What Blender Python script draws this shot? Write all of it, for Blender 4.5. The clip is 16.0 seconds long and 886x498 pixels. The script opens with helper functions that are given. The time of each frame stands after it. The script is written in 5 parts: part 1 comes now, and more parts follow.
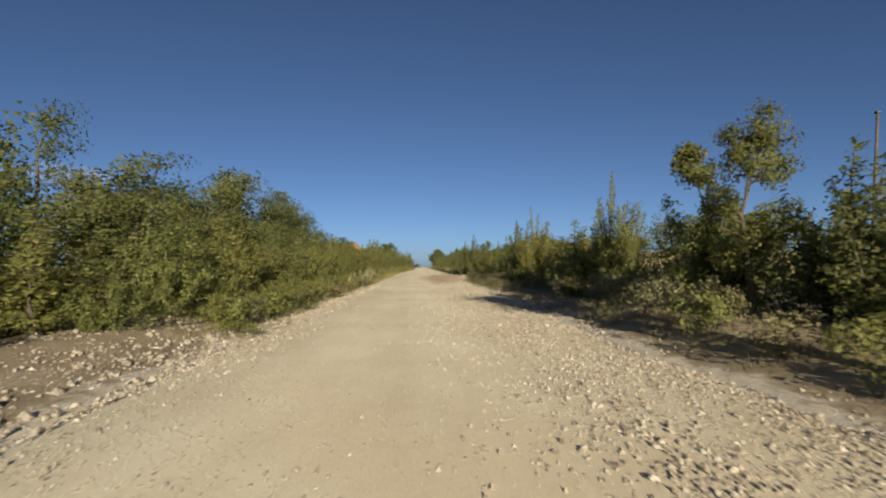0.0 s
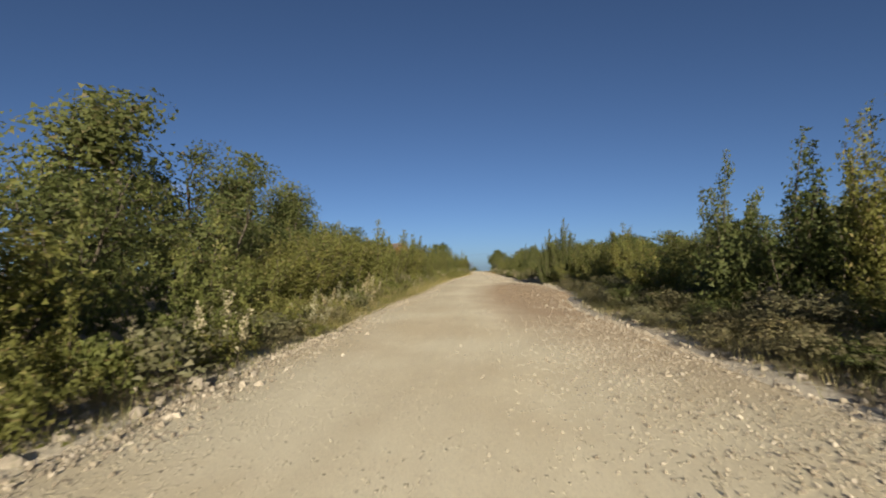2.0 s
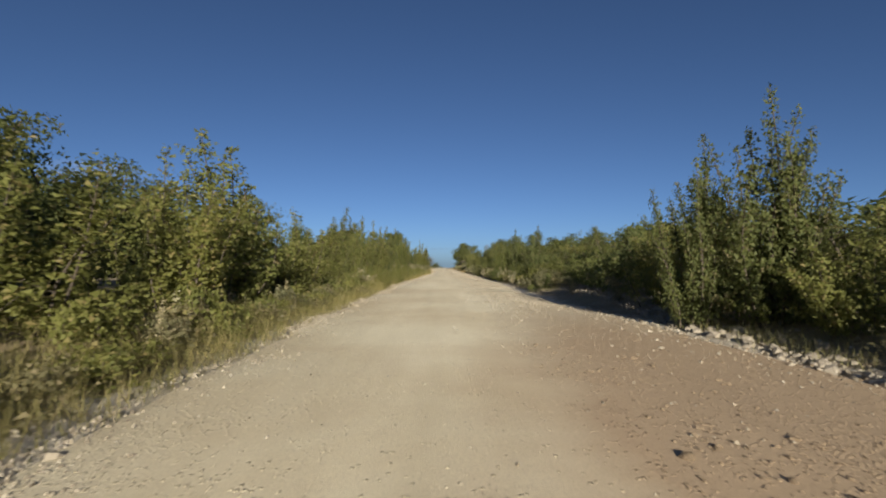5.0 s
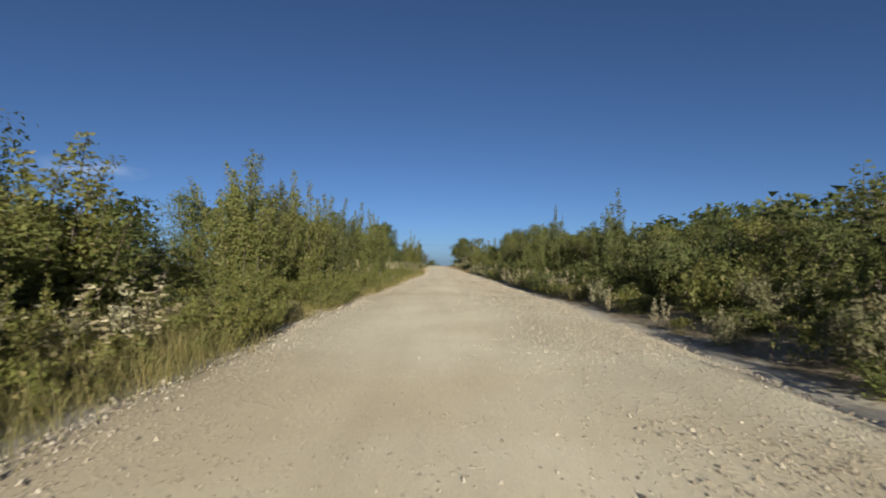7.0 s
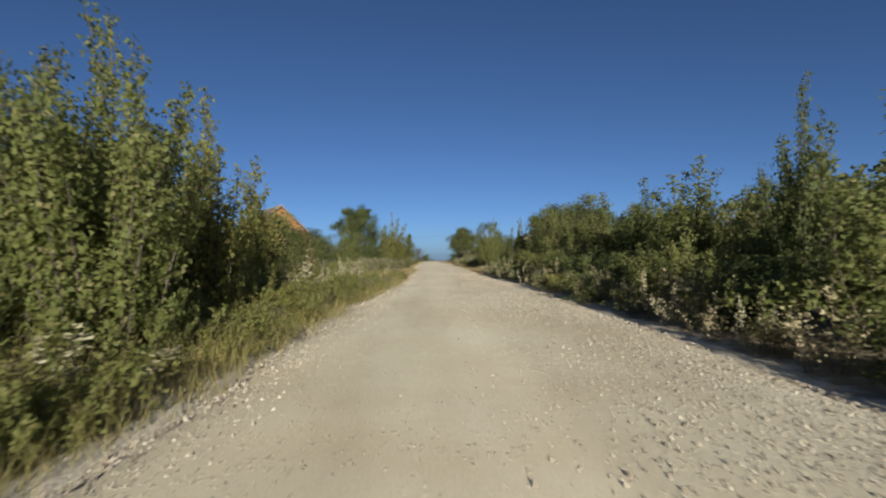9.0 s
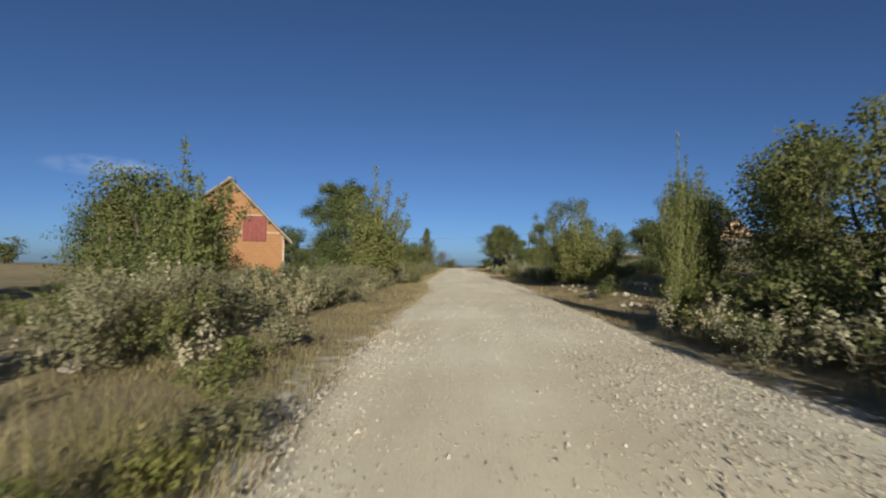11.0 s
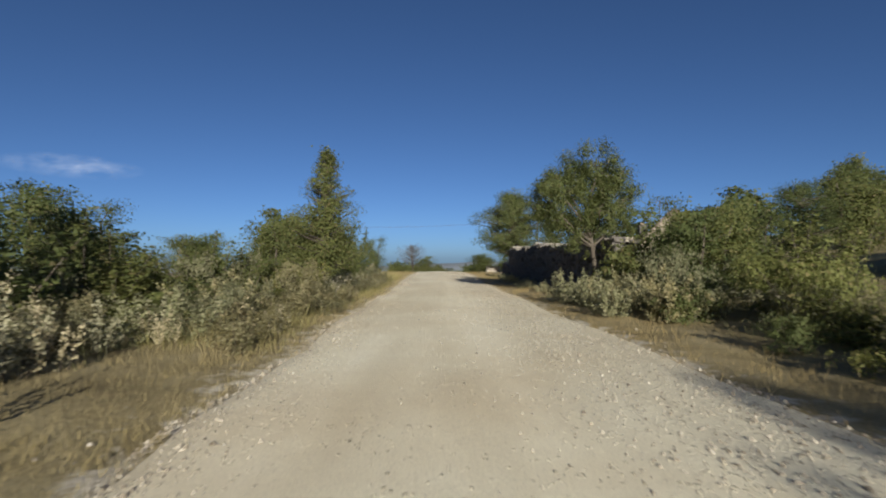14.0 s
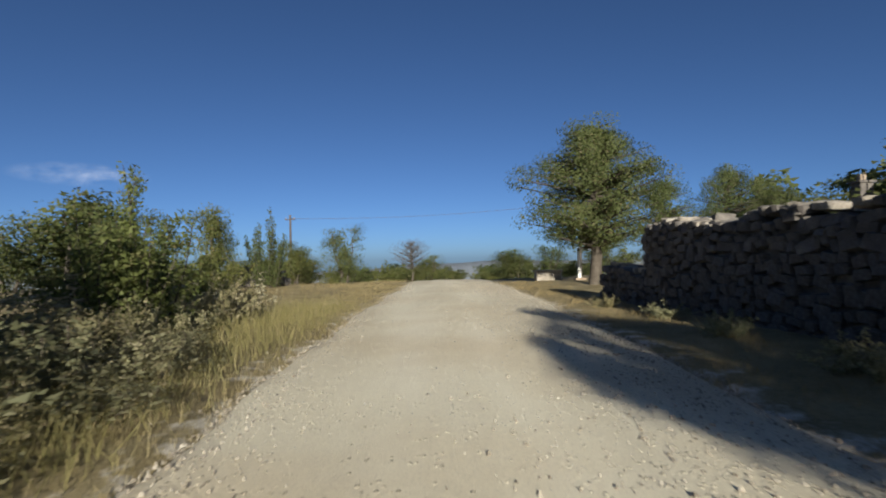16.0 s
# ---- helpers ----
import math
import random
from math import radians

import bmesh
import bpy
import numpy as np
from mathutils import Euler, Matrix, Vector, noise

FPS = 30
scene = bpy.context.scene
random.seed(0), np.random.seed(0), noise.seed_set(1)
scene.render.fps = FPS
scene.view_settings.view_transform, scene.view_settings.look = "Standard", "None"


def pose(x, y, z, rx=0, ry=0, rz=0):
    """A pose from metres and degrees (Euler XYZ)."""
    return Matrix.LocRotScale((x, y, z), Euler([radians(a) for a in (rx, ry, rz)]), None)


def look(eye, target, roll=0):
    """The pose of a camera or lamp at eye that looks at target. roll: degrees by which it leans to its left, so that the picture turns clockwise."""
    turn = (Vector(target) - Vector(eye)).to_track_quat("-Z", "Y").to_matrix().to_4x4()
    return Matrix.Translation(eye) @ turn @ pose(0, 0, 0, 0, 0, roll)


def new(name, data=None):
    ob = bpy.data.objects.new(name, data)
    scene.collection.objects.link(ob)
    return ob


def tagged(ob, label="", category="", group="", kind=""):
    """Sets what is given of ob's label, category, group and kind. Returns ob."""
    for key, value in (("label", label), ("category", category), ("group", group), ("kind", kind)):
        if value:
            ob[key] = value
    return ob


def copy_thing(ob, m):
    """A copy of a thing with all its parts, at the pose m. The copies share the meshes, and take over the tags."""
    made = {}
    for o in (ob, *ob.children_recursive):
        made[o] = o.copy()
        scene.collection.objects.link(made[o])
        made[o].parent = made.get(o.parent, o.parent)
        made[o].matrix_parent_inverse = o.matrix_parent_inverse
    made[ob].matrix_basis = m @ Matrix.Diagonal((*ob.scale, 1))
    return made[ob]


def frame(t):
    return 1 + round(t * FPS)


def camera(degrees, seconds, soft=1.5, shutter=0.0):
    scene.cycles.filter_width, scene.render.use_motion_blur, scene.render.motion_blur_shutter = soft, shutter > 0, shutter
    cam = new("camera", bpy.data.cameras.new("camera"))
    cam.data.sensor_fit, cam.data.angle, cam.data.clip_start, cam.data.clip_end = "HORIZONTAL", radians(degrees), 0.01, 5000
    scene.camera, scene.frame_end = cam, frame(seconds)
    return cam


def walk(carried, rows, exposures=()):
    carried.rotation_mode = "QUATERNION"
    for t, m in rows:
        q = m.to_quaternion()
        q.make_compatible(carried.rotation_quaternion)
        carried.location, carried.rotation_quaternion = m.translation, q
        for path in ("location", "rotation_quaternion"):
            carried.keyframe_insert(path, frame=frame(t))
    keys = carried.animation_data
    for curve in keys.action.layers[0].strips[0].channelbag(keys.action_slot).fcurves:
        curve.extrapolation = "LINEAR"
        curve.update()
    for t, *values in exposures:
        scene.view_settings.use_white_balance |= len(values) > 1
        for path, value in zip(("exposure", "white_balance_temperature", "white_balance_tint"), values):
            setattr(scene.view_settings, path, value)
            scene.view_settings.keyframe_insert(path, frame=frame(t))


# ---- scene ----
cam = camera(80.2, 16.0, soft=2.0, shutter=0.1)
PATH = [
    (0, (0.053, -1.937, 0.945), (0.140, 0.061, 1.004), -0.16),
    (0.5, (0.091, 2.460, 0.944), (0.135, 4.459, 1.012), -0.61),
    (1, (0.095, 7.054, 0.960), (0.077, 9.054, 1.021), -0.47),
    (1.5, (0.086, 11.688, 0.957), (0.037, 13.687, 1.031), -1.48),
    (2, (0.124, 15.877, 0.954), (-0.009, 17.872, 1.027), -0.98),
    (2.5, (0.078, 20.098, 0.943), (-0.056, 22.092, 1.033), -1.24),
    (3, (0.006, 24.220, 0.957), (-0.122, 26.215, 1.030), 0.29),
    (3.5, (-0.051, 27.942, 0.942), (-0.154, 29.938, 1.009), 0.63),
    (4, (-0.071, 31.267, 0.952), (-0.231, 33.261, 1.016), 0.93),
    (4.5, (-0.070, 34.132, 0.948), (-0.163, 36.129, 1.024), 0.34),
    (5, (-0.094, 37.526, 0.951), (-0.082, 39.526, 1.007), 0.18),
    (5.2, (-0.091, 38.871, 0.942), (-0.044, 40.871, 0.996), 1.25),
    (7.3, (-0.046, 54.743, 0.953), (-0.020, 56.743, 0.995), 0.13),
    (7.5, (-0.047, 56.416, 0.953), (-0.003, 58.415, 0.982), 0.26),
    (8, (-0.023, 60.562, 0.944), (-0.011, 62.561, 0.998), 0.15),
    (8.5, (0.005, 64.727, 0.945), (-0.044, 66.726, 1.022), -0.86),
    (9, (-0.027, 69.573, 0.947), (0.019, 71.572, 0.972), -0.70),
    (9.2, (-0.025, 71.504, 0.944), (-0.054, 73.503, 0.992), -0.54),
    (11.3, (-0.032, 92.686, 0.956), (-0.092, 94.685, 1.000), 0.83),
    (11.5, (-0.031, 94.815, 0.947), (-0.119, 96.813, 0.998), 0.18),
    (12, (-0.021, 100.148, 0.951), (0.003, 102.148, 0.967), 0.43),
    (12.5, (-0.006, 105.333, 0.947), (-0.057, 107.331, 1.017), 0.79),
    (13, (0.009, 110.353, 0.950), (0.024, 112.353, 0.980), 0.22),
    (13.5, (0.021, 115.379, 0.944), (0.010, 117.378, 0.993), 0.50),
    (14, (0.033, 120.319, 0.947), (0.060, 122.319, 0.984), -0.06),
    (14.5, (0.024, 125.247, 0.941), (0.095, 127.245, 0.944), -0.95),
    (15, (0.025, 129.868, 0.952), (0.031, 131.868, 0.986), -1.10),
    (15.5, (0.018, 134.210, 0.946), (0.080, 136.209, 0.969), -1.04),
    (16, (0.026, 138.263, 0.941), (0.024, 140.263, 0.978), -1.33),
]
walk(cam, [(t, look(eye, target, roll)) for t, eye, target, roll in PATH], [(0.0, 0.87, 6750, 10), (4.0, 0.81, 6450, 10), (8.0, 0.78, 6000, 9), (12.0, 0.73, 5900, 9), (16.0, 0.79, 5850, 9)])

# ---- light: low sun behind the camera, clear sky ----
SUN_EL, SUN_AZ = 14.7, 171.9          # degrees; azimuth clockwise from +y
world = bpy.data.worlds.new("clear_sky")
scene.world = world
world.use_nodes = True
wn = world.node_tree.nodes
sky = wn.new("ShaderNodeTexSky")
sky.sky_type, sky.sun_disc = "NISHITA", False
sky.sun_elevation, sky.sun_rotation = radians(SUN_EL), radians(SUN_AZ)
sky.altitude, sky.air_density, sky.dust_density, sky.ozone_density = 2500, 0.62, 4.8, 3.4
world.node_tree.links.new(sky.outputs[0], wn["Background"].inputs[0])
wn["Background"].inputs[1].default_value = 0.047
sun_lamp = bpy.data.lights.new("sun", "SUN")
sun_lamp.energy, sun_lamp.angle, sun_lamp.color = 5.0, radians(0.55), (1.0, 0.9, 0.73)
sun = new("sun", sun_lamp)
toward = Vector((math.sin(radians(SUN_AZ)) * math.cos(radians(SUN_EL)), math.cos(radians(SUN_AZ)) * math.cos(radians(SUN_EL)), math.sin(radians(SUN_EL))))
sun.matrix_world = look(toward * 50, (0, 0, 0))

# ---- materials ----
def material(name, rough=0.8, metal=0.0):
    m = bpy.data.materials.new(name)
    m.use_nodes = True
    b = m.node_tree.nodes["Principled BSDF"]
    b.inputs["Roughness"].default_value, b.inputs["Metallic"].default_value = rough, metal
    b.inputs["Specular IOR Level"].default_value = 0.25
    return m, m.node_tree.nodes, m.node_tree.links, b


def noise_tex(n, l, scale, detail=4, rough=0.6, coord="Object", stretch=None):
    tc = n.new("ShaderNodeTexCoord")
    tx = n.new("ShaderNodeTexNoise")
    tx.inputs["Scale"].default_value, tx.inputs["Detail"].default_value, tx.inputs["Roughness"].default_value = scale, detail, rough
    if stretch:
        mp = n.new("ShaderNodeMapping")
        mp.inputs["Scale"].default_value = stretch
        l.new(tc.outputs[coord], mp.inputs[0])
        l.new(mp.outputs[0], tx.inputs["Vector"])
    else:
        l.new(tc.outputs[coord], tx.inputs["Vector"])
    return tx


def ramp(n, l, source, stops):
    r = n.new("ShaderNodeValToRGB")
    r.color_ramp.elements[0].position, r.color_ramp.elements[1].position = stops[0][0], stops[-1][0]
    r.color_ramp.elements[0].color, r.color_ramp.elements[1].color = (*stops[0][1], 1), (*stops[-1][1], 1)
    for p, c in stops[1:-1]:
        r.color_ramp.elements.new(p).color = (*c, 1)
    l.new(source, r.inputs[0])
    return r


def mix(n, l, fac, a, b, mode="MIX"):
    m = n.new("ShaderNodeMix")
    m.data_type, m.blend_type = "RGBA", mode
    for k, v in ((0, fac), (6, a), (7, b)):
        if isinstance(v, (int, float)):
            m.inputs[k].default_value = v
        elif isinstance(v, tuple):
            m.inputs[k].default_value = (*v, 1)
        else:
            l.new(v, m.inputs[k])
    return m.outputs[2]


def bump(n, l, b, height, strength, dist=0.02):
    bp = n.new("ShaderNodeBump")
    bp.inputs["Strength"].default_value, bp.inputs["Distance"].default_value = strength, dist
    l.new(height, bp.inputs["Height"])
    l.new(bp.outputs[0], b.inputs["Normal"])


def leaf_material(name, dark, light, dry=(0.30, 0.22, 0.09), dry_share=0.12, through_light=0.35):
    m, n, l, b = material(name, 0.6)
    oi, gi = n.new("ShaderNodeObjectInfo"), n.new("ShaderNodeNewGeometry")
    tone = ramp(n, l, gi.outputs["Random Per Island"], [(0.0, dark), (0.75, light), (1.0 - dry_share, light), (1.0, dry)])
    whole = ramp(n, l, oi.outputs["Random"], [(0.0, (0.84, 0.9, 0.88)), (0.5, (1, 1, 1)), (1.0, (1.08, 1.02, 0.92))])
    col = mix(n, l, 1.0, tone.outputs[0], whole.outputs[0], "MULTIPLY")
    l.new(col, b.inputs["Base Color"])
    tr = n.new("ShaderNodeBsdfTranslucent")
    l.new(col, tr.inputs[0])
    mx = n.new("ShaderNodeMixShader")
    mx.inputs[0].default_value = through_light
    l.new(b.outputs[0], mx.inputs[1])
    l.new(tr.outputs[0], mx.inputs[2])
    l.new(mx.outputs[0], n["Material Output"].inputs[0])
    return m


def mottled(name, a, b_, c, scale, rough=0.9, bump_scale=40, bump_strength=0.5, dist=0.02):
    m, n, l, b = material(name, rough)
    big, fine = noise_tex(n, l, scale, 5), noise_tex(n, l, bump_scale, 5, 0.7)
    base = ramp(n, l, big.outputs[0], [(0.3, a), (0.5, b_), (0.72, c)])
    grain = ramp(n, l, fine.outputs[0], [(0.3, (0.7, 0.7, 0.7)), (0.7, (1.15, 1.15, 1.15))])
    l.new(mix(n, l, 1.0, base.outputs[0], grain.outputs[0], "MULTIPLY"), b.inputs["Base Color"])
    bump(n, l, b, fine.outputs[0], bump_strength, dist)
    return m


LEAF_OAK = leaf_material("oak_leaf", (0.096, 0.118, 0.04), (0.176, 0.194, 0.067), dry=(0.24, 0.2, 0.1), dry_share=0.12, through_light=0.6)
LEAF_OLIVE = leaf_material("sunlit_leaf", (0.152, 0.168, 0.048), (0.243, 0.256, 0.081), dry=(0.36, 0.295, 0.14), dry_share=0.16, through_light=0.6)
LEAF_GREY = leaf_material("grey_green_leaf", (0.155, 0.15, 0.076), (0.26, 0.243, 0.135), dry=(0.32, 0.27, 0.165), dry_share=0.4, through_light=0.55)
LEAF_PALE = leaf_material("pale_dusty_leaf", (0.22, 0.21, 0.105), (0.36, 0.335, 0.185), dry=(0.46, 0.4, 0.25), dry_share=0.35, through_light=0.5)
LEAF_TWIG = leaf_material("twig_haze", (0.12, 0.1, 0.085), (0.2, 0.17, 0.145), dry=(0.26, 0.22, 0.19))
LEAF_STRAW = leaf_material("dry_seed_head", (0.3, 0.265, 0.155), (0.46, 0.41, 0.265), dry=(0.55, 0.48, 0.33), dry_share=0.25)
STRAW = leaf_material("dry_grass", (0.17, 0.133, 0.058), (0.29, 0.228, 0.105), dry=(0.37, 0.3, 0.15), through_light=0.25)
OLIVE_GRASS = leaf_material("olive_grass", (0.16, 0.155, 0.056), (0.28, 0.25, 0.1), dry=(0.42, 0.35, 0.19), dry_share=0.3, through_light=0.35)
GREEN_GRASS = leaf_material("green_grass", (0.09, 0.1, 0.034), (0.18, 0.175, 0.065), dry=(0.29, 0.24, 0.12), dry_share=0.25, through_light=0.25)
BARK = mottled("bark", (0.05, 0.04, 0.03), (0.085, 0.07, 0.052), (0.13, 0.11, 0.085), 6, 0.9, 60, 0.8, 0.01)


def road_material():
    m, n, l, b = material("pale_gravel", 0.95)
    tracks = noise_tex(n, l, 0.9, 4, 0.6, stretch=(1.0, 0.12, 1))
    patches, fine = noise_tex(n, l, 0.35, 5, 0.6), noise_tex(n, l, 75, 4, 0.75)
    tc = n.new("ShaderNodeTexCoord")
    base = ramp(n, l, tracks.outputs[0], [(0.3, (0.66, 0.59, 0.43)), (0.55, (0.76, 0.69, 0.515)), (0.75, (0.83, 0.765, 0.595))])
    tint = ramp(n, l, patches.outputs[0], [(0.35, (0.9, 0.84, 0.76)), (0.6, (1.04, 1.03, 1.0))])
    grain = ramp(n, l, fine.outputs[0], [(0.25, (0.7, 0.69, 0.68)), (0.45, (0.97, 0.97, 0.97)), (0.75, (1.1, 1.1, 1.1))])
    col = mix(n, l, 1.0, base.outputs[0], tint.outputs[0], "MULTIPLY")
    # the stretch of brown soil along one edge
    place = n.new("ShaderNodeMapping")
    place.vector_type = "TEXTURE"
    place.inputs["Location"].default_value, place.inputs["Scale"].default_value = (3.1, 36.0, 0), (3.0, 17.0, 4.0)
    tc2 = n.new("ShaderNodeTexCoord")
    wob = noise_tex(n, l, 0.8, 3)
    spread = n.new("ShaderNodeVectorMath")
    spread.operation = "MULTIPLY_ADD"
    spread.inputs[1].default_value = (1.2, 2.5, 0)
    l.new(wob.outputs["Color"], spread.inputs[0])
    l.new(tc2.outputs["Object"], spread.inputs[2])
    l.new(spread.outputs[0], place.inputs[0])
    ball = n.new("ShaderNodeTexGradient")
    ball.gradient_type = "SPHERICAL"
    l.new(place.outputs[0], ball.inputs[0])
    soil = ramp(n, l, ball.outputs["Fac"], [(0.05, (0, 0, 0)), (0.4, (1, 1, 1))])
    col = mix(n, l, soil.outputs[0], col, (0.5, 0.372, 0.24))
    col = mix(n, l, 1.0, col, grain.outputs[0], "MULTIPLY")
    # small stones pressed into the surface, thicker in some places than in others
    cells = n.new("ShaderNodeTexVoronoi")
    cells.inputs["Scale"].default_value = 34
    l.new(tc.outputs["Object"], cells.inputs["Vector"])
    where = noise_tex(n, l, 1.6, 3)
    sep = n.new("ShaderNodeSeparateColor")
    l.new(cells.outputs["Color"], sep.inputs[0])
    stony = n.new("ShaderNodeMath")
    stony.operation = "ADD"
    l.new(sep.outputs[0], stony.inputs[0])
    # thickest outside the wheel tracks
    sx, side = n.new("ShaderNodeSeparateXYZ"), n.new("ShaderNodeMapRange")
    l.new(tc.outputs["Object"], sx.inputs[0])
    away = n.new("ShaderNodeMath")
    away.operation = "ABSOLUTE"
    l.new(sx.outputs[0], away.inputs[0])
    side.inputs["From Min"].default_value, side.inputs["From Max"].default_value, side.inputs["To Max"].default_value = 0.6, 2.0, 0.5
    l.new(away.outputs[0], side.inputs["Value"])
    more = n.new("ShaderNodeMath")
    more.operation = "ADD"
    l.new(where.outputs[0], more.inputs[0])
    l.new(side.outputs[0], more.inputs[1])
    l.new(more.outputs[0], stony.inputs[1])
    pick = ramp(n, l, stony.outputs[0], [(1.14, (0, 0, 0)), (1.2, (1, 1, 1))])
    pick.color_ramp.elements[0].position, pick.color_ramp.elements[1].position = 0.67, 0.73
    half = n.new("ShaderNodeMath")
    half.operation = "MULTIPLY"
    half.inputs[1].default_value = 0.5
    l.new(stony.outputs[0], half.inputs[0])
    l.new(half.outputs[0], pick.inputs[0])
    inside = ramp(n, l, cells.outputs["Distance"], [(0.28, (1, 1, 1)), (0.42, (0, 0, 0))])
    chip = ramp(n, l, sep.outputs[1], [(0.0, (0.55, 0.53, 0.5)), (0.5, (0.8, 0.78, 0.75)), (1.0, (1.18, 1.18, 1.18))])
    # loose outer gravel: greyer than the packed tracks, and darkened for shade between its chips
    loose = n.new("ShaderNodeMath")
    loose.operation = "MULTIPLY"
    loose.inputs[1].default_value = 1.7
    l.new(side.outputs[0], loose.inputs[0])
    col = mix(n, l, loose.outputs[0], col, mix(n, l, 1.0, col, (0.82, 0.82, 0.82), "MULTIPLY"))
    on = mix(n, l, 1.0, pick.outputs[0], inside.outputs[0], "MULTIPLY")
    col = mix(n, l, on, col, mix(n, l, 1.0, col, chip.outputs[0], "MULTIPLY"))
    l.new(col, b.inputs["Base Color"])
    both = n.new("ShaderNodeMath")
    both.operation = "MULTIPLY_ADD"
    both.inputs[1].default_value = 0.35
    dome = ramp(n, l, cells.outputs["Distance"], [(0.05, (1, 1, 1)), (0.45, (0, 0, 0))])
    l.new(fine.outputs[0], both.inputs[0])
    l.new(mix(n, l, 1.0, pick.outputs[0], dome.outputs[0], "MULTIPLY"), both.inputs[2])
    bump(n, l, b, both.outputs[0], 0.9, 0.014)
    return m


ROAD = road_material()


def soil_material():
    m, n, l, b = material("dry_soil_and_litter", 0.95)
    big, fine, tc = noise_tex(n, l, 1.3, 5), noise_tex(n, l, 25, 5, 0.7), n.new("ShaderNodeTexCoord")
    bare = ramp(n, l, big.outputs[0], [(0.3, (0.19, 0.145, 0.088)), (0.5, (0.29, 0.23, 0.15)), (0.72, (0.38, 0.315, 0.22))])
    dry = ramp(n, l, big.outputs[0], [(0.3, (0.18, 0.14, 0.066)), (0.5, (0.27, 0.215, 0.105)), (0.72, (0.35, 0.29, 0.16))])
    sep = n.new("ShaderNodeSeparateXYZ")
    l.new(tc.outputs["Object"], sep.inputs[0])
    ease = n.new("ShaderNodeMapRange")
    ease.inputs["From Min"].default_value, ease.inputs["From Max"].default_value = 84, 98
    l.new(sep.outputs["Y"], ease.inputs["Value"])
    col = mix(n, l, ease.outputs[0], bare.outputs[0], dry.outputs[0])
    # pale grit thrown out from the road over the edge of the soil
    near, frayed = n.new("ShaderNodeAttribute"), noise_tex(n, l, 3.5, 5, 0.7)
    near.attribute_name = "grit"
    add = n.new("ShaderNodeMath")
    add.operation = "ADD"
    l.new(near.outputs["Fac"], add.inputs[0])
    l.new(frayed.outputs[0], add.inputs[1])
    cover = ramp(n, l, add.outputs[0], [(0.86, (0, 0, 0)), (1.0, (0.9, 0.9, 0.9))])
    col = mix(n, l, cover.outputs[0], col, (0.6, 0.54, 0.43))
    grain = ramp(n, l, fine.outputs[0], [(0.3, (0.7, 0.7, 0.7)), (0.7, (1.15, 1.15, 1.15))])
    l.new(mix(n, l, 1.0, col, grain.outputs[0], "MULTIPLY"), b.inputs["Base Color"])
    bump(n, l, b, fine.outputs[0], 0.7, 0.03)
    return m


SOIL = soil_material()
EARTH_STONE = mottled("earth_caked_stone", (0.16, 0.118, 0.074), (0.21, 0.157, 0.103), (0.27, 0.208, 0.14), 5, 0.95, 40, 0.5, 0.01)
DEAD_WOOD = mottled("bleached_dead_wood", (0.26, 0.225, 0.18), (0.36, 0.32, 0.26), (0.46, 0.41, 0.34), 6, 0.9, 60, 0.5, 0.005)
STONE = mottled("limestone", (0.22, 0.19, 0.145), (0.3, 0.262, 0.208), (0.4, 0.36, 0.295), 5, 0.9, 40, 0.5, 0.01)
# weathered grey, darkened further to stand for the shade on the yard wall
WALL_STONE = mottled("weathered_stone_toned_for_shade", (0.085, 0.074, 0.065), (0.125, 0.111, 0.096), (0.2, 0.178, 0.15), 4, 0.9, 40, 0.6, 0.012)
CONCRETE = mottled("grey_concrete", (0.26, 0.19, 0.125), (0.31, 0.235, 0.165), (0.36, 0.29, 0.215), 3, 0.9, 30, 0.3, 0.005)
SHUTTER = mottled("red_brown_board", (0.13, 0.035, 0.028), (0.16, 0.043, 0.033), (0.19, 0.055, 0.042), 4, 0.7, 60, 0.2, 0.003)
TILE = mottled("old_roof_tile", (0.12, 0.09, 0.075), (0.19, 0.145, 0.12), (0.27, 0.22, 0.19), 3, 0.9, 30, 0.4, 0.01)
WOOD = mottled("dark_weathered_timber", (0.05, 0.04, 0.03), (0.085, 0.07, 0.055), (0.13, 0.11, 0.09), 4, 0.85, 60, 0.4, 0.005)
WHITE_PAINT = mottled("white_painted_timber", (0.6, 0.57, 0.5), (0.72, 0.7, 0.64), (0.78, 0.76, 0.7), 4, 0.6, 40, 0.2, 0.003)
DARK = mottled("dark_opening", (0.02, 0.018, 0.016), (0.03, 0.027, 0.024), (0.04, 0.035, 0.03), 3)
# the haze of distance is painted into the hills' blue-grey colour
HAZE_HILL = mottled("haze_painted_hill", (0.22, 0.245, 0.27), (0.225, 0.25, 0.275), (0.235, 0.258, 0.28), 0.002, 1.0, 0.02, 0.0)


